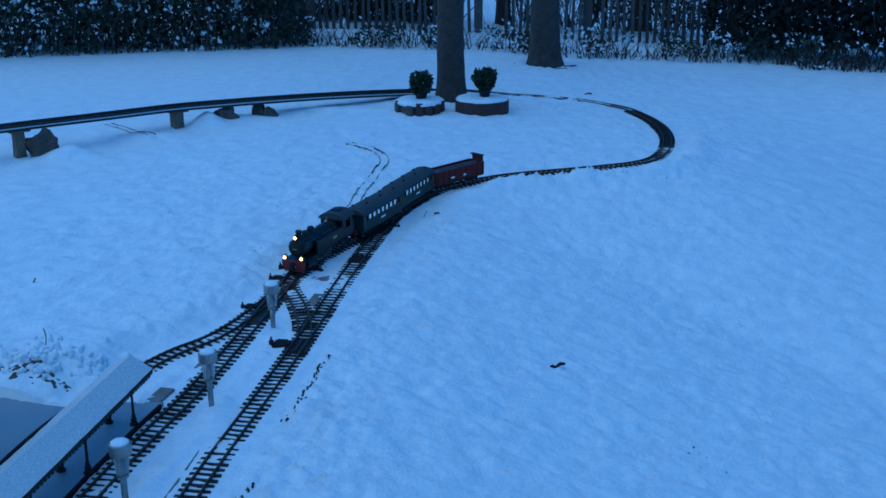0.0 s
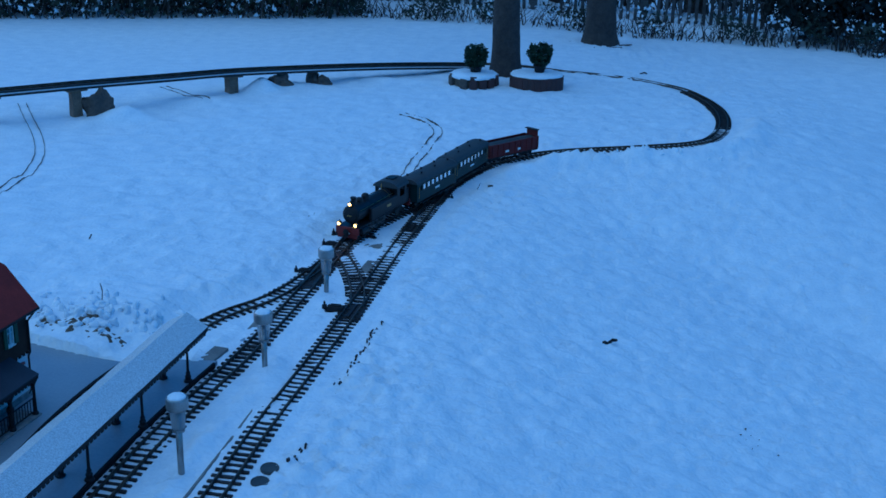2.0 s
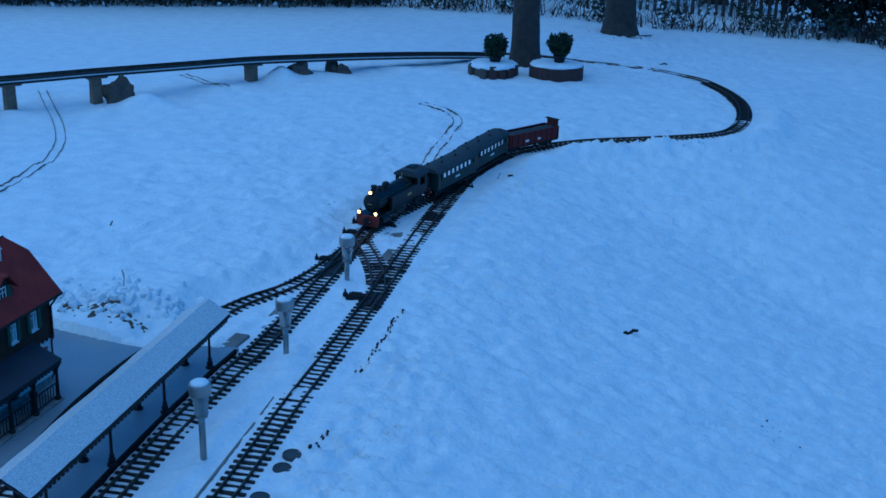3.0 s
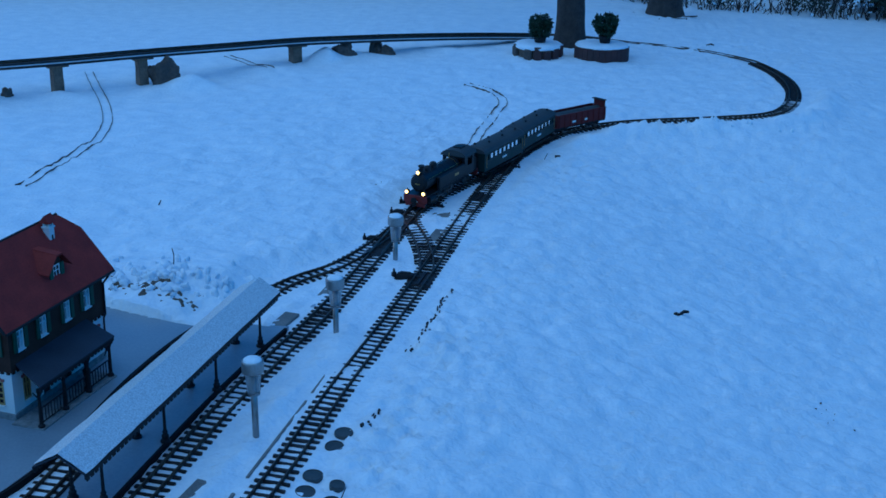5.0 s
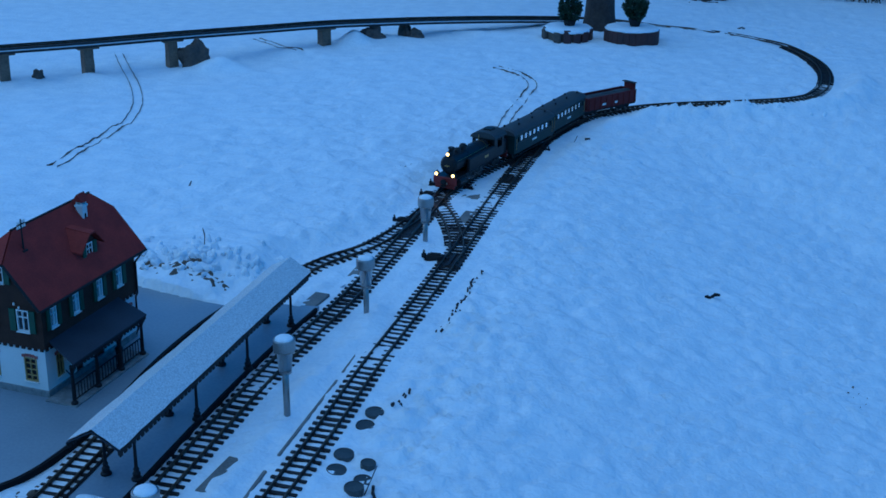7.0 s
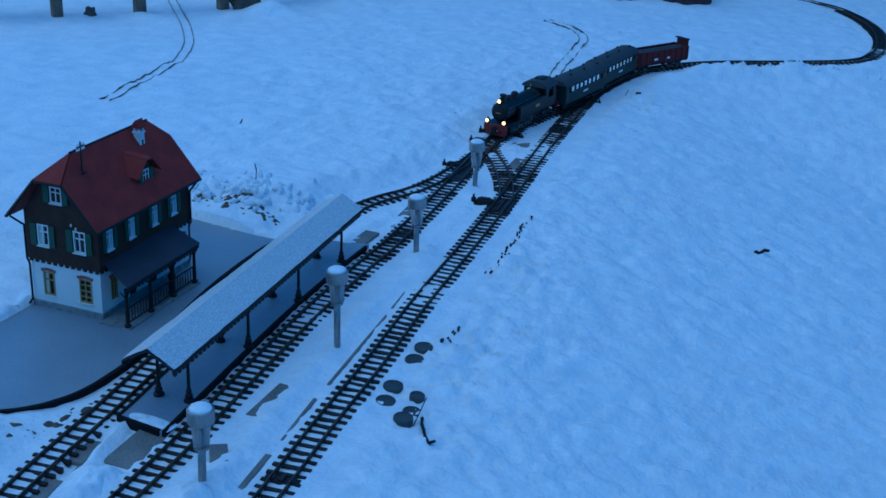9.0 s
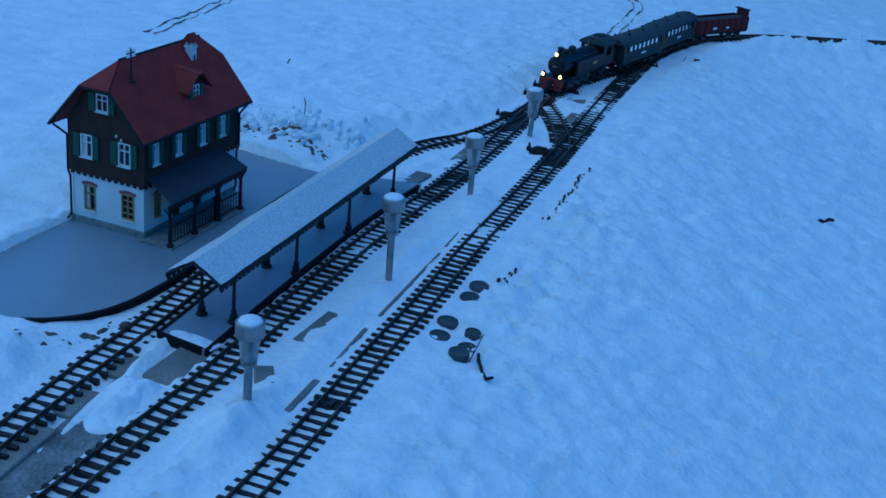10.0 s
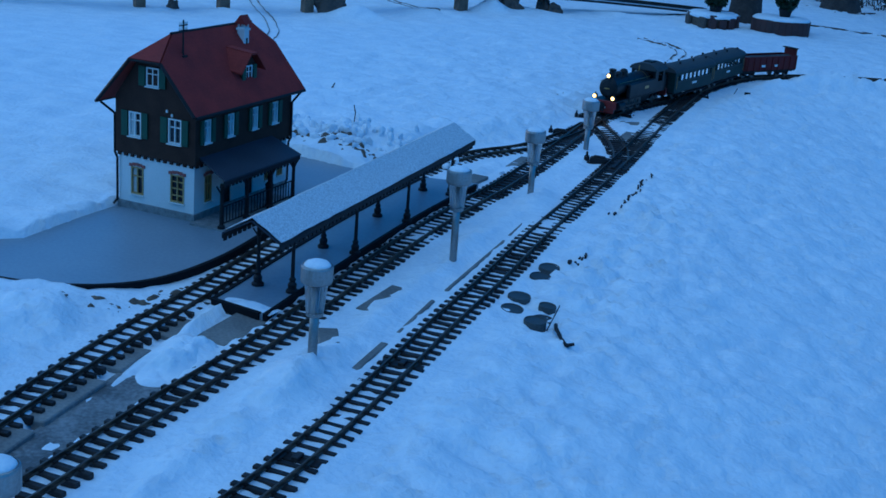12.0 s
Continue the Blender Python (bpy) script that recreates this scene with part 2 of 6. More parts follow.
def sweep(name, line, profile, material, shift=0.0):
    """A mesh of a (sideways, up) profile along a line of (x, y, z)."""
    _, nrm = sides(line)
    k = len(profile)
    vs = []
    for p, n in zip(line, nrm):
        for a, z in profile:
            vs.append((p[0] + n[0] * (a + shift), p[1] + n[1] * (a + shift), p[2] + z))
    fs = [(i * k + j, i * k + (j + 1) % k, (i + 1) * k + (j + 1) % k, (i + 1) * k + j) for i in range(len(line) - 1) for j in range(k)]
    fs += [tuple(range(k))[::-1], tuple((len(line) - 1) * k + j for j in range(k))]
    return mesh_of(name, vs, fs, material)


def vnoise(x, y, scale, seed):
    """Smooth value noise on arrays, from -1 to 1."""
    ca, sa = math.cos(seed * 2.399), math.sin(seed * 2.399)
    x, y = np.asarray(x, float) * scale, np.asarray(y, float) * scale
    x, y = x * ca - y * sa, x * sa + y * ca
    xi, yi = np.floor(x).astype(np.int64), np.floor(y).astype(np.int64)
    fx, fy = x - xi, y - yi
    fx, fy = fx * fx * (3 - 2 * fx), fy * fy * (3 - 2 * fy)

    def h(a, b):
        k = (a * 374761393 + b * 668265263 + seed * 974711) & 0x7FFFFFFF
        k = ((k ^ (k >> 13)) * 1274126177) & 0x7FFFFFFF
        return ((k ^ (k >> 16)) & 0xFFFF) / 32767.5 - 1
    return (h(xi, yi) * (1 - fx) + h(xi + 1, yi) * fx) * (1 - fy) + (h(xi, yi + 1) * (1 - fx) + h(xi + 1, yi + 1) * fx) * fy


def ease(a, b, x):
    t = np.clip((np.asarray(x, float) - a) / (b - a), 0, 1)
    return t * t * (3 - 2 * t)


# ---- the plan: centre lines of the tracks ----
TRACK_A = smooth_line([(-1.40, 0.30), (-1.372, 0.75), (-1.345, 1.12), (-1.322, 1.36), (-1.300, 1.54), (-1.272, 1.72), (-1.243, 1.96), (-1.21, 2.20), (-1.168, 2.46), (-1.103, 2.80), (-1.02, 3.09), (-0.932, 3.27), (-0.835, 3.39), (-0.770, 3.52), (-0.712, 3.68), (-0.678, 3.80), (-0.652, 3.92)])
TRACK_B = smooth_line([(-1.31, 0.30), (-1.235, 0.72), (-1.185, 0.95), (-1.125, 1.26), (-1.09, 1.42), (-1.055, 1.60), (-1.02, 1.83), (-0.975, 2.12), (-0.926, 2.40), (-0.866, 2.68), (-0.818, 2.88), (-0.763, 3.17), (-0.708, 3.50), (-0.648, 3.88), (-0.590, 4.28), (-0.490, 4.88), (-0.418, 5.37), (-0.360, 5.84), (-0.338, 6.06), (-0.384, 6.26), (-0.473, 6.41), (-0.57, 6.51)])
TRACK_C = smooth_line([(-1.05, 0.30), (-0.95, 0.80), (-0.892, 1.03), (-0.858, 1.19), (-0.828, 1.36), (-0.798, 1.55), (-0.762, 1.80), (-0.713, 2.09), (-0.658, 2.48), (-0.580, 2.93), (-0.512, 3.35), (-0.450, 3.77), (-0.414, 4.02), (-0.371, 4.28), (-0.323, 4.55), (-0.273, 4.82), (-0.235, 5.02)])
TRACK_D = smooth_line([(-0.705, 3.55), (-0.655, 3.85), (-0.615, 4.05), (-0.577, 4.17), (-0.528, 4.31), (-0.450, 4.48), (-0.372, 4.61), (-0.300, 4.77), (-0.237, 4.96), (-0.180, 5.12), (-0.082, 5.33), (0.03, 5.475), (0.20, 5.61), (0.40, 5.715), (0.76, 5.83), (1.07, 5.965), (1.225, 6.19), (1.315, 6.55), (1.322, 6.90), (1.27, 7.22), (1.165, 7.52), (0.97, 7.77), (0.68, 7.94), (0.40, 8.03), (0.10, 8.08), (-0.20, 8.00)])
TRACK_E = smooth_line([(-0.632, 3.98), (-0.612, 3.90), (-0.585, 3.82), (-0.553, 3.71), (-0.524, 3.58), (-0.508, 3.46), (-0.506, 3.36)])
TRACK_F = smooth_line([(-2.24, 4.09), (-2.21, 4.45), (-2.205, 4.77), (-2.255, 5.15), (-2.35, 5.45), (-2.46, 5.72), (-2.65, 6.12), (-2.83, 6.50)])
EDGE = smooth_line([(-2.60, -6.0), (-1.70, -2.0), (-1.12, 0.0), (-1.05, 0.30), (-0.892, 1.03), (-0.800, 1.55), (-0.716, 2.09), (-0.658, 2.50), (-0.585, 2.93), (-0.512, 3.35), (-0.425, 3.96), (-0.335, 4.48), (-0.235, 5.00), (-0.082, 5.33), (0.20, 5.61), (0.76, 5.83), (1.08, 5.96), (1.245, 6.19), (1.34, 6.55), (1.352, 6.92), (1.30, 7.24), (1.19, 7.54)], 0.05)
YARD = [(-2.6, 1.80), (-2.0, 1.69), (-1.65, 1.645), (-1.54, 1.652), (-1.435, 1.692), (-1.350, 1.790), (-1.290, 2.00), (-1.252, 2.40), (-1.205, 2.66), (-1.160, 2.815), (-1.235, 2.835), (-1.42, 2.905), (-1.58, 2.98), (-1.65, 2.58), (-1.662, 2.23), (-1.700, 2.08), (-1.735, 1.89), (-1.80, 1.850), (-2.2, 1.86), (-2.6, 1.95)]

KERB_LINE = smooth_line(YARD[:8], 0.03)


def along(line, y):
    return np.interp(y, line[:, 1], line[:, 0])


def near(x, y, lines):
    """Distance to the nearest of some lines, and the side of it."""
    pts = np.vstack([l[::2, :2] for l in lines])
    d = np.vstack([sides(l)[1][::2] for l in lines])
    best, side = np.empty(len(x)), np.empty(len(x))
    for i in range(0, len(x), 4000):
        dx, dy = x[i:i + 4000, None] - pts[None, :, 0], y[i:i + 4000, None] - pts[None, :, 1]
        q = dx * dx + dy * dy
        j = q.argmin(1)
        r = np.arange(len(j))
        best[i:i + 4000] = np.sqrt(q[r, j])
        side[i:i + 4000] = -(dx[r, j] * d[j, 0] + dy[r, j] * d[j, 1])
    return best, side


def inside(x, y, poly):
    r = np.zeros(len(x), bool)
    for (x0, y0), (x1, y1) in zip(poly, poly[1:] + poly[:1]):
        c = ((y0 > y) != (y1 > y)) & (x < (x1 - x0) * (y - y0) / (y1 - y0 + 1e-12) + x0)
        r ^= c
    return r


def ground_z(x, y):
    """The height of the snow."""
    x, y = np.atleast_1d(np.asarray(x, float)), np.atleast_1d(np.asarray(y, float))
    u = x + 0.060 * vnoise(x, y, 3.7, 61) + 0.022 * vnoise(x, y, 12.0, 62)
    v = y + 0.060 * vnoise(x, y, 3.7, 63) + 0.022 * vnoise(x, y, 12.0, 64)
    rough = vnoise(x, y, 2.1, 1) * 0.4 + vnoise(u, v, 5.3, 2) * 0.25 + vnoise(u, v, 9.0, 3) * 0.26 + vnoise(u, v, 14.0, 13) * 0.22 + vnoise(u, v, 23.0, 4) * 0.20
    crumb = vnoise(u, v, 41.0, 5) * 0.5 + vnoise(u, v, 77.0, 6) * 0.35
    pits = np.clip(vnoise(u, v, 11.0, 65) - 0.45, 0, 1) + 0.6 * np.clip(vnoise(u, v, 19.0, 66) - 0.5, 0, 1)
    _, out = near(x, y, [EDGE])
    dist, _ = near(x, y, [TRACK_A, TRACK_B[TRACK_B[:, 1] < 5.1], TRACK_C, TRACK_D[:260], TRACK_E])
    right = ease(0.05, 0.25, out)
    z = -0.27 * (np.sqrt((out - 0.30) ** 2 + 0.02) + (out - 0.30)) / 2 * (out > -1) * (1 - 0.85 * ease(5.8, 8.6, y))
    z = np.where(z < -0.5, -0.5 + (z + 0.5) * 0.2, z)
    left = 1 - right
    z = z + left * ease(0.07, 0.22, dist) * (0.035 - 0.030 * ease(4.0, 6.0, y))
    far = ease(0.5, 4.0, dist)
    z = z - 0.016 * right * pits
    z = z + (0.009 * right * ease(0.02, 0.3, out) + 0.024 * left * ease(0.05, 0.16, dist) * (1 - 0.6 * far) * (1 - 0.55 * ease(5, 8, y))) * rough
    tramp = np.exp(-(np.maximum(dist - 0.08, 0) / 0.22) ** 2)
    z = z + (0.016 + 0.024 * tramp * np.clip(vnoise(x, y, 3.0, 37) + 0.3, 0, 1)) * crumb * ease(0.055, 0.12, dist) * (1 - 0.7 * ease(0.5, 2.0, np.where(out > 0, 0, dist))) * (0.6 + 0.4 * right)
    # a low bank of cleared snow on the outer side of the curve
    bank = np.exp(-((out - 0.17) / 0.07) ** 2) * ease(4.9, 5.5, y) * (1 - ease(6.3, 6.8, y))
    z = z + bank * (0.045 + 0.02 * vnoise(x, y, 9.0, 8))
    # cleared track beds
    bed = 1 - ease(0.05, 0.085, dist)
    from_c, _ = near(x, y, [TRACK_C])
    level = -0.0020 + 0.0018 * np.maximum((1 - ease(0.05, 0.09, from_c)) * ease(1.3, 1.9, y), ease(2.9, 3.4, y))
    z = z * (1 - bed) + bed * (level + 0.006 * rough + 0.005 * crumb)
    # cleared strip between the station tracks, with heaps left on it
    a, b = along(TRACK_A, y), along(TRACK_B, y)
    strip = ((x > a) & (x < b) & (y < 1.72)).astype(float) * (1 - bed)
    z = z + strip * (0.0 + 0.022 * np.clip(vnoise(x, y, 4.6, 9) + 0.15, -0.2, 1))
    side = (x > a) & (x < b) & (y < 1.72)
    wet = side * ease(0.047, 0.055, b - x) * (1 - ease(0.118, 0.134, b - x)) * (1 - ease(1.36, 1.46, y))
    z = z * (1 - wet) + wet * (-0.020 + 0.010 * vnoise(x, y, 14.0, 33) + 0.006 * crumb)
    ledge = side * ease(0.030, 0.036, x - a) * (1 - ease(0.068, 0.078, x - a)) * (1 - ease(1.60, 1.66, y))
    z = z * (1 - ledge) + ledge * (-0.016 + 0.011 * vnoise(x, y, 7.0, 35))
    z = z + 0.028 * np.exp(-(((x + 0.955) / 0.06) ** 2 + ((y - 1.40) / 0.12) ** 2)) + 0.02 * np.exp(-(((x + 1.185) / 0.05) ** 2 + ((y - 1.42) / 0.06) ** 2))
    z = z + 0.02 * np.exp(-(((x + 0.70) / 0.05) ** 2 + ((y - 2.75) / 0.12) ** 2))
    # higher bank behind the yard, the slope up beyond the fence
    z = z + 0.03 * np.exp(-((y - 3.1) / 0.25) ** 2) * ease(-1.0, -1.2, x)
    # drifts heaped against the bridge and its rocks
    for bx, by, wx, wy, hh in ((-2.13, 6.20, 0.13, 0.10, 0.075), (-1.50, 7.08, 0.085, 0.10, 0.085), (-1.80, 6.68, 0.22, 0.12, 0.030), (-1.30, 7.20, 0.16, 0.10, 0.030), (-0.75, 7.48, 0.35, 0.10, 0.020), (-2.70, 5.85, 0.16, 0.12, 0.025)):
        z = z + hh * np.exp(-(((x - bx) / wx) ** 2 + ((y - by) / wy) ** 2)) * (1 + 0.25 * vnoise(x, y, 11.0, 51))
    z = z + 0.9 * ease(12.5, 24, y) + 0.05 * far * vnoise(x, y, 0.35, 11)
    isle = (x > a + 0.060) & (x < b - 0.060) & (y > 1.71) & (y < 2.84)
    z = np.where(isle, np.minimum(z, -0.012), z)
    pad = (np.abs(x + 1.137) < 0.058) & (np.abs(y - 1.600) < 0.095) & (x < b - 0.056)
    z = np.where(pad, np.minimum(z, -0.008), z)
    kerb_d, _ = near(x, y, [KERB_LINE])
    k = 1 - ease(0.04, 0.15, kerb_d)
    z = z * (1 - k) + k * (0.4 * z + 0.001)
    yard = inside(x, y, YARD)
    return np.where(yard, -0.03, z)


def gz(x, y):
    return float(ground_z(x, y)[0])


def grow(a, b, step, lo, hi):
    """Even steps between a and b, then ever wider ones out to lo and hi."""
    mid = list(np.arange(a, b, step))
    for sgn, end, start in ((-1, lo, a), (1, hi, b)):
        s, p, more = step, start, []
        while (p - end) * sgn < 0:
            p += sgn * s
            s *= 1.06
            more.append(p)
        mid = more[::-1] + mid if sgn < 0 else mid + more
    return np.array(mid)


def steps(stops):
    """Even steps of several widths, one stretch after another."""
    return np.concatenate([np.arange(a, b, w) for (a, w), (b, _) in zip(stops, stops[1:])])


gx = grow(-3.3, 1.95, 0.035, -300, 300)
gx = np.concatenate([gx[gx < -3.29], steps([(-3.28, 0.030), (-1.75, 0.014), (-0.20, 0.018), (1.35, 0.026), (1.95, 0)]), gx[gx > 1.96]])
gy = grow(0.85, 8.2, 0.035, -300, 300)
gy = np.concatenate([gy[gy < 0.84], steps([(0.85, 0.014), (3.6, 0.018), (5.2, 0.025), (8.2, 0)]), gy[gy > 8.21]])
mx, my = np.meshgrid(gx, gy)
mz = ground_z(mx.ravel(), my.ravel())
nx, ny = len(gx), len(gy)
idx = np.arange(nx * ny).reshape(ny, nx)
quads = np.stack([idx[:-1, :-1], idx[:-1, 1:], idx[1:, 1:], idx[1:, :-1]], -1).reshape(-1, 4)
ground = new("ground", mesh_of("ground", np.stack([mx.ravel(), my.ravel(), mz], 1).tolist(), quads.tolist(), SNOW, True))
tagged(ground, "trodden and drifted snow covering the garden lawn", "snow", kind="structure")


# ---- platforms ----
def slab_with_kerb(name, label, outline, top, kerb_from, kerb_to):
    ob = thing(name, label, "platform", kind="structure")
    part("deck", prism(bmesh.new(), outline, -0.03, top), GREY, ob)
    edge = np.array([(x, y, top) for x, y in outline[kerb_from:kerb_to]])
    edge = smooth_line(edge, 0.02)
    part("kerb", sweep("kerb", edge, [(-0.006, -0.045), (0.004, -0.045), (0.004, 0.003), (-0.006, 0.003)], KERB, -0.003), KERB, ob, "black edging strip")
    return ob


slab_with_kerb("platform_house", "blue-grey painted board under the model station", YARD, 0.016, 1, 10)
isl_y = np.linspace(1.66, 2.86, 25)
isl_l = [(along(TRACK_A, y) + 0.056, y + 0.045 * (1 - i / 24)) for i, y in enumerate(isl_y)]
isl_r = [(along(TRACK_B, y) - 0.056, y) for y in isl_y]
isl = thing("platform_island", "blue-grey painted island platform with black edges between two tracks", "platform", kind="structure")
part("deck", prism(bmesh.new(), isl_l[::-1] + isl_r, -0.03, 0.011), GREY, isl)
for side in (isl_l, isl_r):
    part("kerb", sweep("kerb", smooth_line([(x, y, 0.011) for x, y in side], 0.03), [(-0.004, -0.03), (0.004, -0.03), (0.004, 0.003), (-0.004, 0.003)], KERB), KERB, isl, "black edging strip")
part("kerb", sweep("kerb", smooth_line([(*isl_l[0], 0.011), (*isl_r[0], 0.011)], 0.02), [(-0.005, -0.03), (0.005, -0.03), (0.005, 0.003), (-0.005, 0.003)], KERB), KERB, isl, "black end board")

# wet concrete strip, boards and bare soil by the station tracks
strip_l = [(along(TRACK_A, y) + 0.058, y) for y in np.linspace(0.4, 1.64, 14)]
strip_r = [(along(TRACK_B, y) - 0.056, y) for y in np.linspace(0.4, 1.60, 14)]
concrete = new("concrete_strip", mesh_of("concrete_strip", [(x, y, z) for z in (-0.02, -0.011) for x, y in strip_l + strip_r[::-1]],
                                         [tuple(range(27, -1, -1)), tuple(range(28, 56))] + [(i, (i + 1) % 28, 28 + (i + 1) % 28, 28 + i) for i in range(28)], CONCRETE))
tagged(concrete, "wet dark concrete strip between two station tracks", "paving", kind="structure")


def plank(x, y, turn, length, width, top, label):
    ob = new("plank", part("plank", boxed(-width / 2, -length / 2, -0.02, width / 2, length / 2, 0, bevel=0.002), BOARD, None).data)
    bpy.data.objects.remove(bpy.data.objects[[o.name for o in bpy.data.objects if o.data == ob.data and o != ob][0]])
    ob.matrix_world = pose(x, y, top, random.uniform(-1.5, 1.5), random.uniform(-2, 2), turn)
    return tagged(ob, label, "plank", "boards under the tracks")


for y0, y1 in ((0.92, 1.10), (1.13, 1.31), (1.36, 1.46), (1.53, 1.62)):
    ym = (y0 + y1) / 2
    plank(along(TRACK_A, ym) + 0.034, ym, -6.5, y1 - y0, 0.066, -0.0035, "pale weathered board carrying the track sleepers")
# The two narrow far strips are boards standing in for a shadowy groove.
for y0, y1, off, w in ((1.40, 1.64, -0.070, 0.016), (1.70, 1.90, -0.067, 0.010), (1.97, 2.40, -0.068, 0.009), (2.44, 2.86, -0.069, 0.009)):
    ym = (y0 + y1) / 2
    plank(along(TRACK_C, ym) + off, ym, -8.5, y1 - y0, w, 0.0008, "half-buried weathered board; the narrow far ones stand for a shadowy groove")
for x, y, turn, ln, w in ((-0.912, 1.865, -14, 0.16, 0.045), (-0.955, 1.60, 20, 0.07, 0.04), (-0.505, 4.07, 68, 0.15, 0.065), (-0.505, 3.80, -12, 0.13, 0.045), (-0.80, 3.22, -10, 0.16, 0.06), (-0.905, 2.92, -14, 0.12, 0.05)):
    plank(x, y, turn, ln, w, gz(x, y) + 0.0025, "grey flat board lying in the snow")

plank(-1.140, 1.604, -13, 0.145, 0.085, -0.002, "grey flat board below the platform end")

# ---- tracks ----
sb = bmesh.new()
box(sb, -0.045, -0.0056, -0.010, 0.045, 0.0056, 0.003, bevel=0.001)
for sx in (-1, 1):
    box(sb, sx * 0.0235 - 0.0055, -0.004, 0.003, sx * 0.0235 + 0.0055, 0.004, 0.0052)
SLEEPER_MESH = bpy.data.meshes.new("sleeper")
sb.to_mesh(SLEEPER_MESH)
sb.free()
SLEEPER_MESH.materials.append(SLEEPER)
RAIL_PROFILE = [(-0.0035, 0.003), (0.0035, 0.003), (0.0007, 0.0048), (0.0007, 0.0092), (0.0015, 0.0098), (0.0015, 0.0120), (-0.0015, 0.0120), (-0.0015, 0.0098), (-0.0007, 0.0092), (-0.0007, 0.0048)]
PITCH = 0.0305


def track(line, label, lift=0.0, sleepers=(0, 99), zs=None, pitch=PITCH):
    ob = thing("railway_track", label, "railway track", group="garden railway tracks")
    l3 = np.column_stack([line, np.zeros(len(line)) + lift if zs is None else zs])
    for sx in (-1, 1):
        part("rail", sweep("rail", l3, RAIL_PROFILE, RAIL, sx * 0.0235), RAIL, ob, "tarnished brass rail")
    d, _ = sides(line)
    s = np.arange(len(line)) * 0.02
    for q in np.arange(max(0.01, sleepers[0]), min(s[-1], sleepers[1]), pitch):
        x, y, z = (np.interp(q, s, l3[:, k]) for k in range(3))
        i = min(int(q / 0.02), len(d) - 1)
        so = new("sleeper", SLEEPER_MESH)
        so.parent = ob
        so.matrix_local = pose(x, y, z + random.uniform(-0.0008, 0.0008), random.uniform(-1, 1), random.uniform(-0.8, 0.8), math.degrees(math.atan2(d[i, 1], d[i, 0])) - 90 + random.uniform(-1.2, 1.2))
    return ob


track(TRACK_A, "narrow model railway track on black sleepers beside the station platform")
bz_ = np.where(TRACK_B[:, 1] < 4.9, 0.0004, ground_z(TRACK_B[:, 0], TRACK_B[:, 1]) - 0.0085)
track(TRACK_B, "straight model railway track running into a snowed-in siding", 0.0, (0, 4.55), bz_)
track(TRACK_C, "model railway track with snow between its black sleepers", 0.0002)
sd = int(np.argmax(TRACK_D[:, 1] > 7.40)) * 0.02
drop = np.interp(np.arange(len(TRACK_D)) * 0.02, [0, 1.9, 2.6, 3.6, sd - 0.6, sd, sd + 0.3, sd + 1.0, sd + 1.6], [0.0007, 0.0007, 0.0, 0.0, 0.012, 0.006, -0.006, -0.006, 0.03])
track(TRACK_D, "curved main line of the model railway on black sleepers", 0.0, (0, sd), drop)
track(TRACK_E, "short curved crossover track between two turnouts", 0.0010, (0.02, 0.52))
fz = ground_z(TRACK_F[:, 0], TRACK_F[:, 1]) - 0.0075
track(TRACK_F, "snow-covered siding with only its rails showing", 0.0, (0, 0), fz)

# the sleeper ends of a buried track
bl = smooth_line([(-0.568, 2.22), (-0.534, 2.37), (-0.516, 2.57), (-0.493, 2.74), (-0.455, 2.92), (-0.436, 3.06), (-0.410, 3.25)], 0.014)
buried = thing("buried_track", "row of black sleeper ends poking out of deep snow", "railway track")
bd, _ = sides(bl)
STUB = bpy.data.meshes.new("sleeper_end")
st = boxed(-0.0045, -0.011, -0.010, 0.0045, 0.011, 0.004, bevel=0.002)
st.to_mesh(STUB)
st.free()
STUB.materials.append(SLEEPER)
for i in range(len(bl)):
    if bl[i, 1] > 2.88 or vnoise(bl[i, 1], 3.3, 6.0, 31) > 0.05 and random.random() < 0.8:
        so = new("sleeper_end", STUB)
        so.parent = buried
        ox, oy = random.uniform(-0.010, 0.010), random.uniform(-0.006, 0.006)
        so.matrix_local = pose(bl[i, 0] + ox, bl[i, 1] + oy, gz(bl[i, 0] + ox, bl[i, 1] + oy) + random.uniform(-0.002, 0.002), random.uniform(-14, 14), random.uniform(-14, 14), math.degrees(math.atan2(bd[i, 1], bd[i, 0])) - 90 + random.uniform(-25, 25))
        so.scale = (random.uniform(0.4, 0.9), random.uniform(0.35, 0.9), 1)

# black bed under the curve of the main line and the bridge
bed = thing("track_bed", "black wet bed carrying the main line round its curve", "track bed", kind="structure")
i0, i1 = 120, int(np.argmax((TRACK_D[:, 1] > 7.46)))
seg = TRACK_D[i0:i1]
part("bed", sweep("bed", np.column_stack([seg, drop[i0:i1]]), [(-0.054, -0.06), (0.054, -0.06), (0.047, -0.0095), (-0.047, -0.0095)], DECK), DECK, bed)

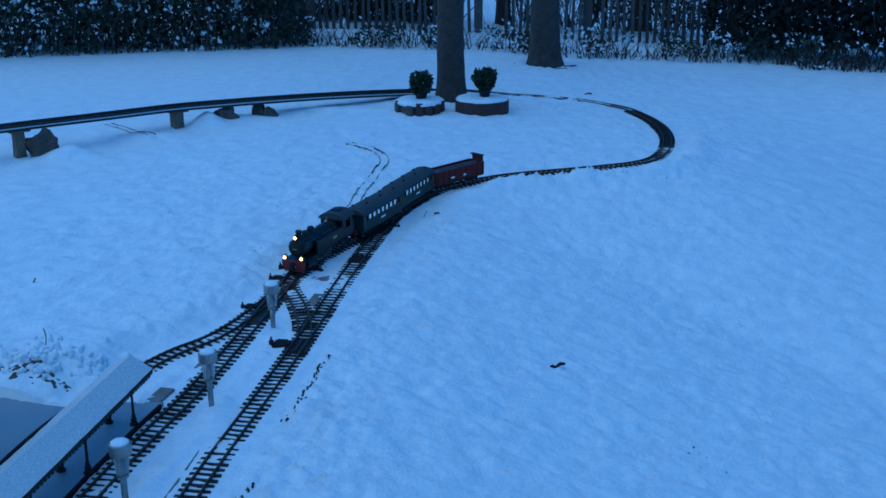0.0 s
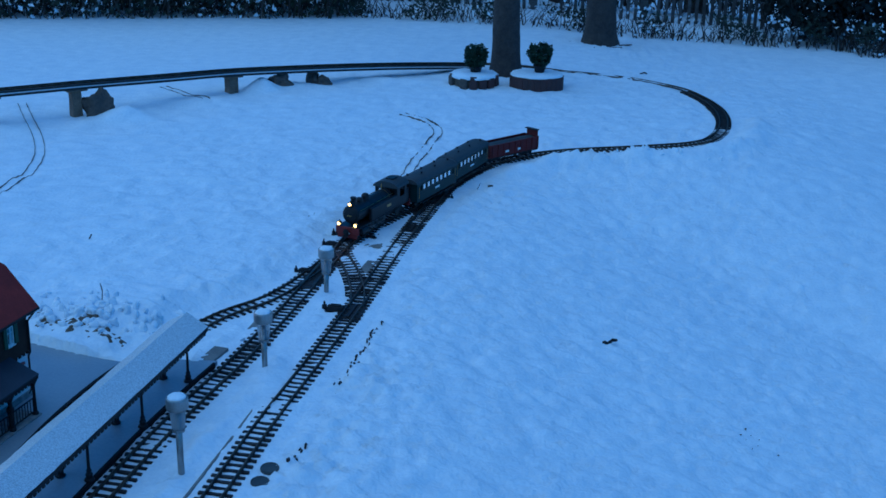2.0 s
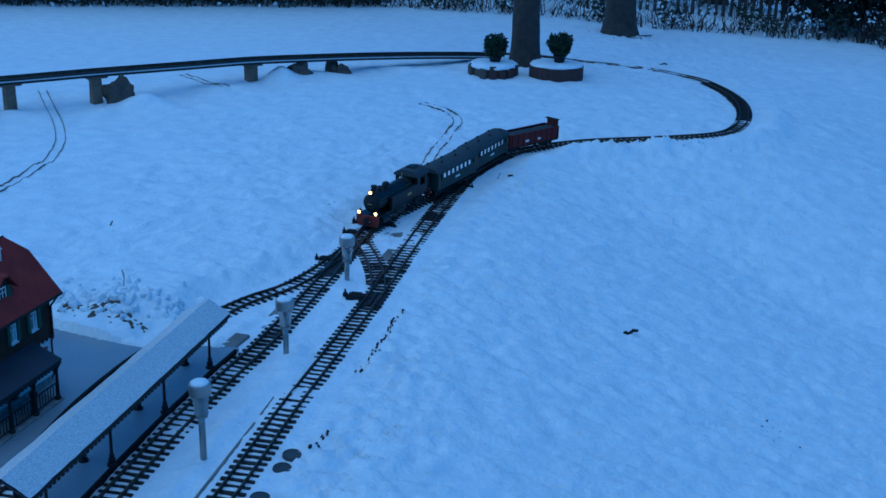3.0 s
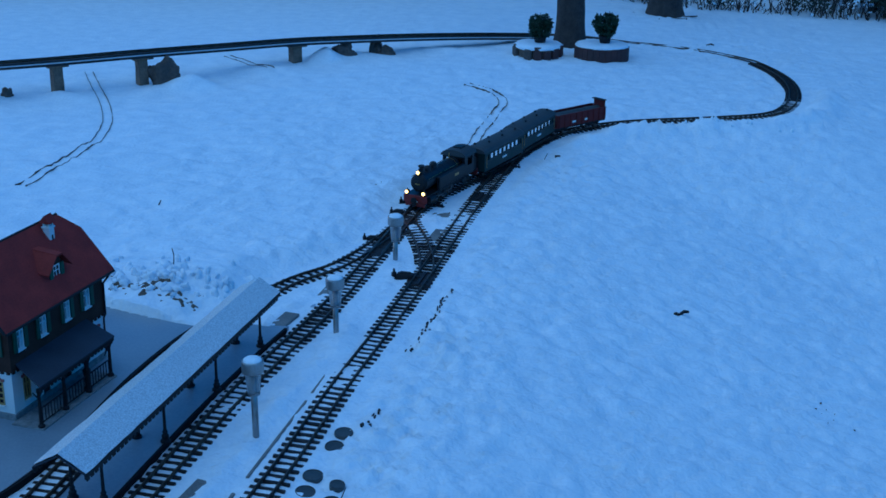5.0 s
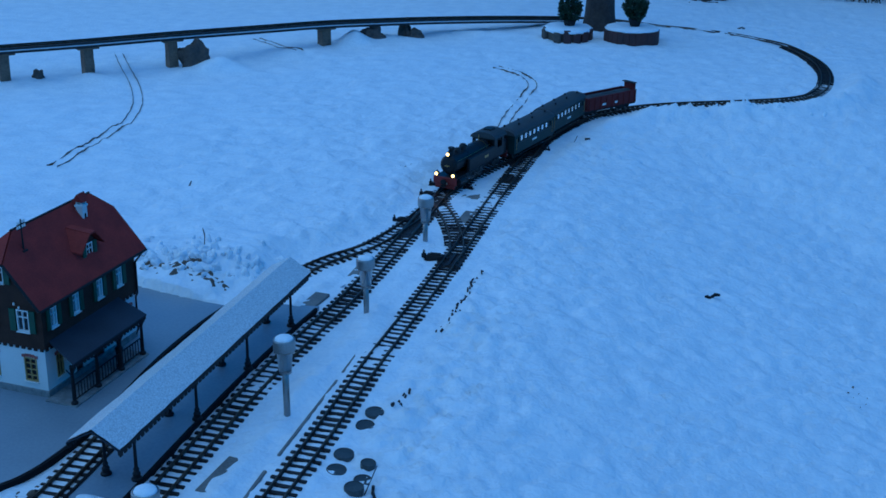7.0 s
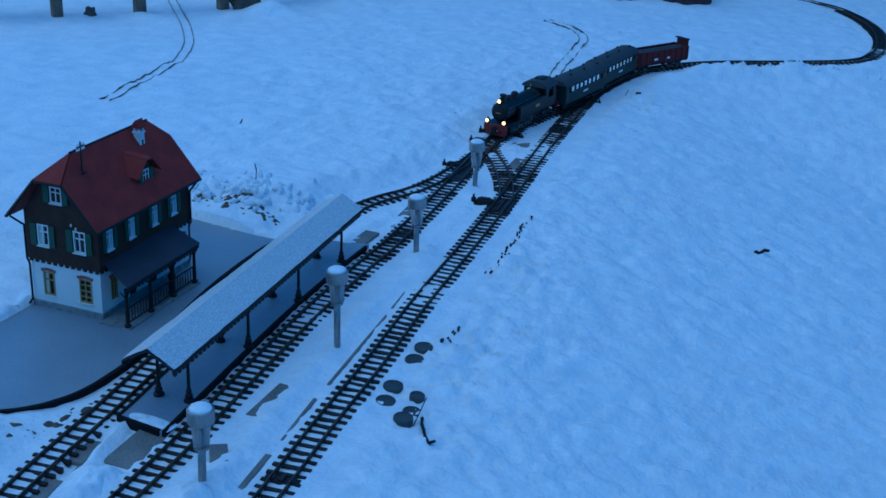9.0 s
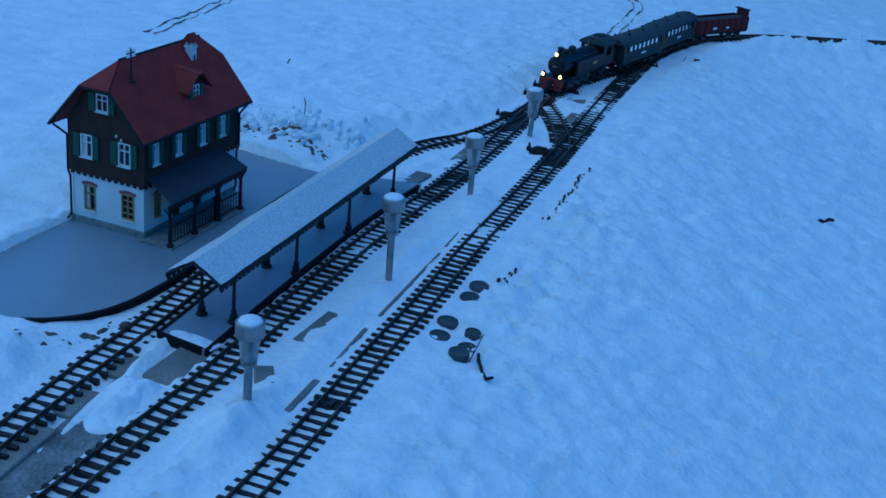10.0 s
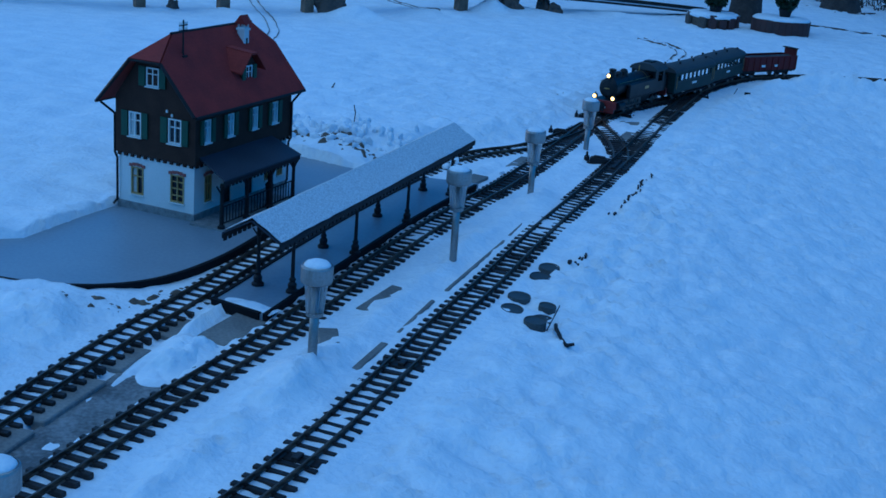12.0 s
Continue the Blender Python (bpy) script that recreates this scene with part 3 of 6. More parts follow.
# black plates of the turnouts
for line, yy, turn, ln in ((TRACK_C, 3.33, 0, 0.12), (TRACK_B, 3.86, 0, 0.10), (TRACK_B, 4.50, 0, 0.12), (TRACK_C, 4.30, 0, 0.10), (TRACK_C, 4.78, 0, 0.10), (TRACK_C, 1.545, 0, 0.022), (TRACK_C, 1.135, 0, 0.022)):
    xx = along(line, yy)
    ang = math.degrees(math.atan2(0.04, along(line, yy + 0.04) - xx)) - 90
    tp = thing("turnout_plate", "black plastic turnout plate between the rails", "turnout plate", pose(xx, yy, 0, 0, 0, ang), "turnout plates")
    part("plate", boxed(-0.040, -ln / 2, -0.008, 0.040, ln / 2, 0.0026, bevel=0.001), SLEEPER, tp)
    part("frog", boxed(-0.006, -ln / 2, 0.0026, 0.006, ln / 2, 0.0085, bevel=0.001), SLEEPER, tp)

# ---- turnout motors ----
def turnout_motor():
    ob = thing("turnout_motor", "black turnout motor box with a small signal lantern beside the track", "turnout motor", group="turnout motors")
    part("housing", boxed(-0.042, -0.016, -0.01, 0.03, 0.016, 0.014, bevel=0.003), IRON, ob)
    part("cover", boxed(-0.03, -0.012, 0.014, 0.018, 0.012, 0.020, bevel=0.003), IRON, ob)
    b = bmesh.new()
    box(b, -0.066, -0.008, -0.008, -0.046, 0.008, 0.016, bevel=0.003)
    cone(b, (-0.056, 0, 0.014), (-0.056, 0, 0.026), 0.005, 0.0045, 8)
    cone(b, (-0.056, 0, 0.026), (-0.056, 0, 0.032), 0.006, 0.002, 8)
    part("lantern", b, IRON, ob, "small black signal lantern")
    part("lever", coned((0.028, 0, 0.002), (0.06, 0, 0.002), 0.003, 0.003, seg=6), IRON, ob)
    part("base", boxed(-0.07, -0.02, -0.014, 0.05, 0.02, -0.008, bevel=0.002), SLEEPER, ob)
    return ob


mo = turnout_motor()
mo.matrix_world = pose(-0.567, 3.342, 0.006, 0, 0, -8) @ Matrix.Scale(0.80, 4)
for x, y, r, size in ((-0.729, 3.715, -5, 0.84), (-0.671, 4.045, -8, 0.80), (-0.649, 4.185, -8, 0.80), (-0.253, 4.790, 160, 0.80), (-0.532, 4.160, 150, 0.50)):
    copy_thing(mo, pose(x, y, 0.004 if x < -0.3 else -0.004, 0, 0, r) @ Matrix.Scale(size, 4))

# ---- canopy on the island platform ----
CAN = thing("platform_canopy", "long platform canopy with frosted snowy roof on black iron posts", "canopy")
c0, c1 = Vector((-1.150, 1.708)), Vector((-0.9525, 2.810))
cdir = (c1 - c0).normalized()
cang = math.degrees(math.atan2(cdir.y, cdir.x)) - 90
CAN.matrix_world = pose(c0.x, c0.y, 0.011, 0, 0, cang)
CL = (c1 - c0).length
EV, RG, HW = 0.134, 0.170, 0.064


def roof_side(sx, z0, z1, y0, y1, over=0.0):
    b = bmesh.new()
    n = Vector((sx * (RG - EV), 0, HW)).normalized()
    prof = [Vector((0, 0, RG)), Vector((sx * (HW + over), 0, EV - over * 0.5))]
    ring = [prof[0] + n * z0, prof[1] + n * z0, prof[1] + n * z1, prof[0] + n * z1]
    loft(b, [[(p.x, y, p.z) for p in ring] for y in (y0, y1)])
    return b


for sx in (-1, 1):
    part("roof_panel", roof_side(sx, 0, 0.003, 0, CL), SHEET, CAN, "dark sheet roof panel")
    cover = bmesh.new()
    nrm = Vector((sx * (RG - EV), 0, HW)).normalized()
    rows = []
    for j in range(61):
        y = 0.002 + (CL - 0.004) * j / 60
        row = []
        for k in range(7):
            f = k / 6
            h = 0.0066 + 0.0012 * float(vnoise(f * 3 + sx, y, 9.0, 17)) + 0.0008 * float(vnoise(f * 9 + sx, y, 40.0, 18)) 
            edge = HW * f * (0.94 if sx < 0 else 1.0) * (1 + (0.015 * float(vnoise(y, 0, 30, 19)) if k == 6 else 0))
            p = Vector((sx * edge, y, RG + (EV - RG) * edge / HW)) + nrm * h
            if k == 0:
                p = Vector((0, y, RG + 0.0085))
            row.append(cover.verts.new(p))
        rows.append(row)
    for r0, r1 in zip(rows, rows[1:]):
        for k in range(6):
            cover.faces.new((r0[k], r0[k + 1], r1[k + 1], r1[k]))
    part("snow_cover", cover, FROST, CAN, "thin frosted snow on the roof", smooth=True)
    # scalloped valance below the eave
    b = bmesh.new()
    box(b, sx * HW - 0.0015, 0, EV - 0.009, sx * HW + 0.0015, CL, EV + 0.001)
    for k in range(int(CL / 0.019)):
        y = 0.006 + k * 0.019
        box(b, sx * HW - 0.0015, y, EV - 0.016, sx * HW + 0.0015, y + 0.011, EV - 0.009)
    part("valance", b, IRON, CAN, "black scalloped valance")
for k in range(4):
    y = 0.106 + k * 0.304
    b = bmesh.new()
    box(b, -HW, y - 0.003, EV - 0.006, HW, y + 0.003, EV - 0.001)
    box(b, -0.003, y - 0.003, EV - 0.006, 0.003, y + 0.003, RG)
    part("truss", b, IRON, CAN)
    for sx in (-0.040, 0.040):
        b = lathe(bmesh.new(), [(0.013, 0), (0.013, 0.005), (0.0085, 0.008), (0.0095, 0.018), (0.0055, 0.024), (0.0075, 0.028), (0.0042, 0.034), (0.0036, 0.105), (0.006, 0.108), (0.0045, 0.115), (0.0055, 0.133)], 10)
        bmesh.ops.translate(b, verts=b.verts, vec=(sx, y, 0))
        part("post", b, IRON, CAN, "cast iron post with moulded foot")
        b = bmesh.new()
        cone(b, (sx, y - 0.025, EV - 0.005), (sx, y, EV - 0.03), 0.0018, 0.0018, 6)
        cone(b, (sx, y + 0.025, EV - 0.005), (sx, y, EV - 0.03), 0.0018, 0.0018, 6)
        part("bracket", b, IRON, CAN)

# ---- station building (local: x across from the platform eave, y along, z up) ----
HA = 76.7
HOUSE = thing("model_station", "model station, white below, dark timber above, red half-hipped roof", "model house")
HOUSE.matrix_world = Matrix.Translation((-1.434, 2.12, 0)) @ Matrix.Rotation(radians(HA - 90), 4, "Z")


def H(b, x0, y0, z0, x1, y1, z1, bevel=0.0):
    """A block of the house, x measured away from the tracks."""
    return box(b, -x1, y0, z0, -x0, y1, z1, bevel)


def Hn(*a, bevel=0.0):
    return H(bmesh.new(), *a, bevel=bevel)


WX0, WX1, WY0, WY1 = 0.024, 0.240, 0.037, 0.450


def wall_run(b, axis, at, thick, lo, hi, z0, z1, holes):
    """A wall with openings: axis 0 runs along x at y=at, 1 along y at x=at. holes: lo, hi, z0, z1."""
    cuts = sorted(holes)
    p = lo

    def put(a0, a1, c0, c1):
        if a1 - a0 > 1e-4 and c1 - c0 > 1e-4:
            if axis == 0:
                H(b, a0, at, c0, a1, at + thick, c1)
            else:
                H(b, at, a0, c0, at + thick, a1, c1)
    for h0, h1, hz0, hz1 in cuts:
        put(p, h0, z0, z1)
        put(h0, h1, z0, hz0)
        put(h0, h1, hz1, z1)
        p = h1
    put(p, hi, z0, z1)


LOW_G = [(0.170, 0.204), (0.053, 0.090)]
LOW_L = [(0.080, 0.106, 0.055), (0.160, 0.192, 0.034), (0.255, 0.290, 0.034), (0.345, 0.375, 0.055), (0.405, 0.430, 0.055)]
UP_G = [(0.172, 0.206), (0.058, 0.093)]
UP_L = [(0.064, 0.090), (0.160, 0.187), (0.268, 0.294), (0.360, 0.388)]
part("plinth", Hn(WX0 - 0.004, WY0 - 0.004, 0.014, WX1 + 0.004, WY1 + 0.004, 0.034, bevel=0.001), PLINTH, HOUSE, "grey stone plinth")
b = bmesh.new()
T = 0.008
wall_run(b, 0, WY0, T, WX0, WX1, 0.034, 0.154, [(a, c, 0.055, 0.122) for a, c in LOW_G])
wall_run(b, 0, WY1 - T, T, WX0, WX1, 0.034, 0.154, [])
wall_run(b, 1, WX0, T, WY0 + T, WY1 - T, 0.034, 0.154, [(a, c, z, 0.120) for a, c, z in LOW_L])
wall_run(b, 1, WX1 - T, T, WY0 + T, WY1 - T, 0.034, 0.154, [])
part("ground_floor_wall", b, PLASTER, HOUSE, "white plastered wall")
b = bmesh.new()
J = 0.006
wall_run(b, 0, WY0 - J, T, WX0 - J, WX1 + J, 0.154, 0.290, [(a, c, 0.198, 0.257) for a, c in UP_G])
wall_run(b, 0, WY1 + J - T, T, WX0 - J, WX1 + J, 0.154, 0.290, [])
wall_run(b, 1, WX0 - J, T, WY0 - J + T, WY1 + J - T, 0.154, 0.282, [(a, c, 0.202, 0.257) for a, c in UP_L])
wall_run(b, 1, WX1 + J - T, T, WY0 - J + T, WY1 + J - T, 0.154, 0.282, [])
part("upper_wall", b, TIMBER, HOUSE, "dark brown boarded wall")
for y0, nm in ((WY0 - J, "near"), (WY1 + J - T, "far")):
    g = bmesh.new()
    pts = [(WX0 - J, 0.290), (WX1 + J, 0.290), (0.178, 0.386), (0.101, 0.386)]
    loft(g, [[(-x, y, z) for x, z in pts] for y in (y0, y0 + T)])
    part("gable", g, TIMBER, HOUSE, "dark boarded gable")
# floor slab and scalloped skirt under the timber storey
part("ceiling_slab", Hn(WX0, WY0, 0.150, WX1, WY1, 0.153), UNLIT_INSIDE, HOUSE)
# Unseen dark block added inside; its colour stands for the unlit rooms.
part("inner_core", Hn(WX0 + 0.06, WY0 + 0.07, 0.034, WX1 - 0.02, WY1 - 0.02, 0.28), UNLIT_INSIDE, HOUSE, "added dark block filling the unlit inside")
b = bmesh.new()
for k in range(12):
    x = WX0 + 0.002 + k * 0.0188
    H(b, x, WY0 - J + 0.001, 0.146, x + 0.009, WY0 - 0.001, 0.156)
for k in range(23):
    y = WY0 + 0.002 + k * 0.0185
    H(b, WX0 - J + 0.001, y, 0.146, WX0 - 0.001, y + 0.009, 0.156)
part("skirt", b, TIMBER, HOUSE, "scalloped board ends")


def hroof(name, corners, material, label, thick=0.005):
    """A roof plane of some thickness from (x, y, z) corners."""
    vs = [Vector((-x, y, z)) for x, y, z in corners]
    n = (vs[1] - vs[0]).cross(vs[2] - vs[0]).normalized()
    if n.z < 0:
        n = -n
    g = bmesh.new()
    loft(g, [[v for v in vs], [v + n * thick for v in vs]])
    return part(name, g, material, HOUSE, label)


RZ, EZ, HZ, W, LEN = 0.436, 0.275, 0.386, 0.277, 0.488
hx = (HZ - EZ) / (RZ - EZ) * W / 2
for x_e, x_h, nm in ((0.0, hx, "front"), (W, W - hx, "back")):
    hroof("roof_slope", [(x_e, 0, EZ), (x_e, LEN, EZ), (x_h, LEN, HZ), (W / 2, LEN - 0.05, RZ), (W / 2, 0.10, RZ), (x_h, 0, HZ)], ROOF, "red tiled roof slope")
for y_e, y_r in ((0.0, 0.10), (LEN, LEN - 0.05)):
    hroof("hip", [(hx, y_e, HZ), (W - hx, y_e, HZ), (W / 2, y_r, RZ)], ROOF, "red tiled half hip")
    g = bmesh.new()
    for xa, za, xb, zb in ((0, EZ, hx, HZ), (W, EZ, W - hx, HZ)):
        cone(g, (-xa, y_e, za), (-xb, y_e, zb), 0.005, 0.005, 4)
    cone(g, (-hx, y_e, HZ), (-(W - hx), y_e, HZ), 0.004, 0.004, 4)
    part("bargeboard", g, IRON, HOUSE, "dark bargeboard")
part("ridge_cap", coned((-W / 2, 0.098, RZ + 0.004), (-W / 2, LEN - 0.048, RZ + 0.004), 0.004, 0.004, seg=6), IRON, HOUSE)
for x_e in (-0.004, W + 0.004):
    part("gutter", coned((-x_e, 0.002, EZ - 0.001), (-x_e, LEN - 0.002, EZ - 0.001), 0.0038, 0.0038, seg=8), IRON, HOUSE, "dark gutter")
for x_e, x_w, y in ((0.002, WX0 - J - 0.004, LEN - 0.008), (W - 0.002, WX1 + J + 0.004, 0.012)):
    g = bmesh.new()
    yw = min(max(y, WY0 - 0.004), WY1 + 0.004)
    cone(g, (-x_e, y, EZ - 0.003), (-x_w, yw, EZ - 0.030), 0.003, 0.003, 8)
    cone(g, (-x_w, yw, EZ - 0.029), (-x_w, yw, 0.150), 0.003, 0.003, 8)
    xl = x_w + (0.007 if x_w < 0.1 else -0.007)
    cone(g, (-x_w, yw, 0.151), (-xl, yw, 0.138), 0.003, 0.003, 8)
    cone(g, (-xl, yw, 0.139), (-xl, yw, 0.035), 0.003, 0.003, 8)
    cone(g, (-xl, yw, 0.036), (-xl, yw - 0.014, 0.026), 0.003, 0.003, 8)
    part("downpipe", g, IRON, HOUSE, "dark downpipe")


def window(axis, at, lo, hi, z0, z1, frame_mat, out=-1, shutters=False, lintel=False, bars=1, curtain=0.0, parent=None):
    """A framed window standing in a wall; out: the way it faces along its axis."""
    win = part("window", bmesh_empty(), frame_mat, parent or HOUSE)

    def blk(b, a0, a1, c0, c1, d0, d1):
        e0, e1 = sorted((at + out * d0, at + out * d1))
        if axis == 0:
            H(b, a0, e0, c0, a1, e1, c1)
        else:
            H(b, e0, a0, c0, e1, a1, c1)
    f = bmesh.new()
    w = 0.0034

    def at3(u_, z_, d_):
        e = at + out * d_
        return (-u_, e, z_) if axis == 0 else (-e, u_, z_)
    rect = [[at3(u_, z_, d_) for u_, z_ in ((lo - 0.001 + i, z0 + i), (hi + 0.001 - i, z0 + i), (hi + 0.001 - i, z1 - i), (lo - 0.001 + i, z1 - i))] for i, d_ in ((0.0, -0.004), (0.0, 0.0015), (w, 0.0015), (w, -0.004))]
    rv = [[f.verts.new(p_) for p_ in r_] for r_ in rect]
    for k in range(4):
        r0, r1 = rv[k], rv[(k + 1) % 4]
        for i in range(4):
            f.faces.new((r0[i], r0[(i + 1) % 4], r1[(i + 1) % 4], r1[i]))
    m = (lo + hi) / 2
    me = bpy.data.meshes.new("window")
    bmesh.ops.recalc_face_normals(f, faces=f.faces)
    f.to_mesh(me)
    f.free()
    me.materials.append(frame_mat)
    win.data = me
    g = bmesh.new()
    blk(g, m - 0.0014, m + 0.0014, z0 + w, z1 - w, -0.0035, 0.001)
    part("glazing_bar", g, frame_mat, win)
    for k in range(bars):
        zb = z0 + (z1 - z0) * (0.66 if bars == 1 else (k + 1) / (bars + 1))
        g = bmesh.new()
        blk(g, lo + w, hi - w, zb - 0.0012, zb + 0.0012, -0.0034, 0.0009)
        part("glazing_bar", g, frame_mat, win)
    p = bmesh.new()
    blk(p, lo + 0.001, hi - 0.001, z0 + 0.001, z1 - 0.001, -0.0068, -0.0045)
    part("pane", p, PANE, win)
    if curtain:
        p = bmesh.new()
        blk(p, lo + (hi - lo) * (1 - curtain), hi - 0.002, z0 + 0.003, z1 - 0.004, -0.0044, -0.0042)
        part("curtain", p, CURTAIN, win, "pale curtain behind the pane")
    s = bmesh.new()
    blk(s, lo - 0.003, hi + 0.003, z0 - 0.003, z0 - 0.0005, 0.0, 0.006)
    part("sill", s, WHITE, win)
    if shutters:
        for a0, a1 in ((lo - 0.003 - (hi - lo) * 0.52, lo - 0.003), (hi + 0.003, hi + 0.003 + (hi - lo) * 0.52)):
            s = bmesh.new()
            blk(s, a0, a1, z0 - 0.001, z1 + 0.001, 0.001, 0.0045)
            part("shutter", s, SHUTTER, win, "green slatted shutter")
    if lintel:
        for k in range(5):
            fk = (k - 2) / 2
            s = bmesh.new()
            wdt = (hi - lo + 0.012) / 5
            a = m + fk * 2 * wdt
            blk(s, a - wdt / 2 + 0.0005, a + wdt / 2 - 0.0005, z1 + 0.003 - 0.003 * fk * fk, z1 + 0.010 - 0.003 * fk * fk, 0.0, 0.003)
            part("lintel_brick", s, BRICK, win)
    return win


def bmesh_empty():
    return bmesh.new()


for k, (a, c) in enumerate(LOW_G):
    window(0, WY0, a, c, 0.055, 0.122, YELLOW, -1, lintel=True, bars=3 if k else 1, curtain=0.0 if k else 0.5)
for k, (a, c) in enumerate(UP_G):
    window(0, WY0 - J, a, c, 0.198, 0.257, WHITE, -1, shutters=True, curtain=0.5 if k == 0 else 0.0)
for a, c in UP_L:
    window(1, WX0 - J, a, c, 0.202, 0.257, WHITE, -1, shutters=True, curtain=0.35)
for a, c, z in LOW_L:
    if z > 0.05:
        window(1, WX0, a, c, z, 0.120, YELLOW, -1, lintel=True)
    else:
        d = part("door", Hn(WX0 + 0.003, a, z, WX0 + 0.006, c, 0.120), TIMBER, HOUSE, "dark wooden door")
        for q in (0, 1):
            part("door_panel", Hn(WX0 + 0.001, a + 0.005, z + 0.008 + q * 0.04, WX0 + 0.003, c - 0.005, z + 0.040 + q * 0.04), IRON, d)
        part("handle", Hn(WX0 - 0.001, a + 0.003, 0.072, WX0 + 0.003, a + 0.006, 0.075), BRASS, d)
window(0, WY0 - J, 0.122, 0.156, 0.324, 0.368, WHITE, -1, shutters=True)

# dormer in the front slope
DY0, DY1, DX = 0.240, 0.324, 0.040
dorm = part("dormer", Hn(DX, DY0 + 0.012, 0.296, DX + 0.055, DY1 - 0.012, 0.362), TIMBER, HOUSE, "small dormer with green shutters and a red roof")
g = bmesh.new()
loft(g, [[(-x, y, z) for y, z in ((DY0 + 0.012, 0.360), (DY1 - 0.012, 0.360), ((DY0 + DY1) / 2 + 0.014, 0.378), ((DY0 + DY1) / 2 - 0.014, 0.378))] for x in (DX, DX + 0.06)])
part("dormer_gable", g, TIMBER, dorm)
ym = (DY0 + DY1) / 2
for y_e, y_t in ((DY0 - 0.012, ym - 0.012), (DY1 + 0.012, ym + 0.012)):
    g = bmesh.new()
    ring0 = [(-(DX - 0.016), y_e, 0.342), (-(DX - 0.016), y_t, 0.386), (-(DX - 0.016), y_t, 0.390), (-(DX - 0.016), y_e, 0.346)]
    ring1 = [(-(DX + 0.075), y_e, 0.352), (-(DX + 0.085), y_t, 0.396), (-(DX + 0.085), y_t, 0.400), (-(DX + 0.075), y_e, 0.356)]
    loft(g, [ring0, ring1])
    part("dormer_roof", g, ROOF, dorm, "red tiled dormer roof")
g = bmesh.new()
loft(g, [[(-(DX - 0.016), y, z) for y, z in ((ym - 0.013, 0.386), (ym + 0.013, 0.386), (ym + 0.013, 0.391), (ym - 0.013, 0.391))], [(-(DX + 0.085), y, z) for y, z in ((ym - 0.013, 0.396), (ym + 0.013, 0.396), (ym + 0.013, 0.401), (ym - 0.013, 0.401))]])
part("dormer_roof", g, ROOF, dorm)
window(1, DX, ym - 0.014, ym + 0.014, 0.312, 0.358, WHITE, -1, shutters=True)

# chimney, telegraph mast, porch
CH = part("chimney", Hn(0.098, 0.349, 0.35, 0.120, 0.371, 0.437, bevel=0.001), PLASTER, HOUSE, "white chimney with a small red cap")
part("chimney_band", Hn(0.0960, 0.3470, 0.429, 0.1220, 0.3730, 0.434), PLASTER, CH)
for x in (0.099, 0.115):
    for y in (0.350, 0.366):
        part("cap_leg", Hn(x, y, 0.437, x + 0.004, y + 0.004, 0.446), PLASTER, CH)
g = bmesh.new()
loft(g, [[(-0.092, y, 0.445), (-0.126, y, 0.445), (-0.109, y, 0.467)] for y in (0.343, 0.377)])
part("chimney_cap", g, ROOF, CH, "red pitched chimney cap")
part("flue_door", Hn(0.0968, 0.357, 0.392, 0.0985, 0.363, 0.410), IRON, CH)
MAST = part("mast", coned((-0.100, 0.093, 0.385), (-0.100, 0.093, 0.478), 0.0026, 0.0018, seg=8), IRON, HOUSE, "telegraph mast with insulators")
part("mast_foot", Hn(0.093, 0.084, 0.380, 0.107, 0.102, 0.396), IRON, MAST)
for z in (0.452, 0.464):
    part("crossarm", Hn(0.099, 0.077, z, 0.101, 0.109, z + 0.003), IRON, MAST)
    for y in (0.079, 0.087, 0.099, 0.107):
        part("insulator", lathe(bmesh.new(), [(0.0022, 0), (0.0026, 0.003), (0.0016, 0.005), (0.0018, 0.007)], 8, (-0.100, y, z + 0.003)), WHITE, MAST, "white insulator")
for x, z in ((0.094, 0.270), (0.080, 0.262)):
    part("insulator", lathe(bmesh.new(), [(0.0025, 0), (0.003, 0.004), (0.0018, 0.007)], 8, (-x, WY0 - J - 0.006, z)), WHITE, HOUSE, "white insulator on a hook")
PO = part("porch_roof", bmesh_empty(), SHEET, HOUSE, "slate blue sheet roof over the porch")
g = bmesh.new()
loft(g, [[(-WX0 + J, y, 0.166), (0.078, y0, 0.136), (0.078, y0, 0.140), (-WX0 + J, y, 0.171)] for y, y0 in ((0.050, 0.012), (0.365, 0.352))])
bmesh.ops.recalc_face_normals(g, faces=g.faces)
me = bpy.data.meshes.new("porch_roof")
g.to_mesh(me)
g.free()
me.materials.append(SHEET)
PO.data = me
g = bmesh.new()
box(g, 0.072, 0.014, 0.126, 0.077, 0.350, 0.136)
for k in range(22):
    box(g, 0.074, 0.016 + k * 0.0152, 0.121, 0.0765, 0.024 + k * 0.0152, 0.126)
part("fascia", g, IRON, PO, "dark scalloped fascia")
PY = (0.022, 0.128, 0.236, 0.342)
for y in PY:
    q = part("porch_post", lathe(bmesh.new(), [(0.009, 0), (0.009, 0.010), (0.005, 0.014), (0.0042, 0.10), (0.006, 0.104), (0.005, 0.112)], 8, (0.064, y, 0.016)), IRON, HOUSE, "dark iron porch post")
    g = bmesh.new()
    for s in (-1, 1):
        cone(g, (0.064, y, 0.100), (0.064, y + s * 0.022, 0.126), 0.002, 0.002, 6)
    part("bracket", g, IRON, q)
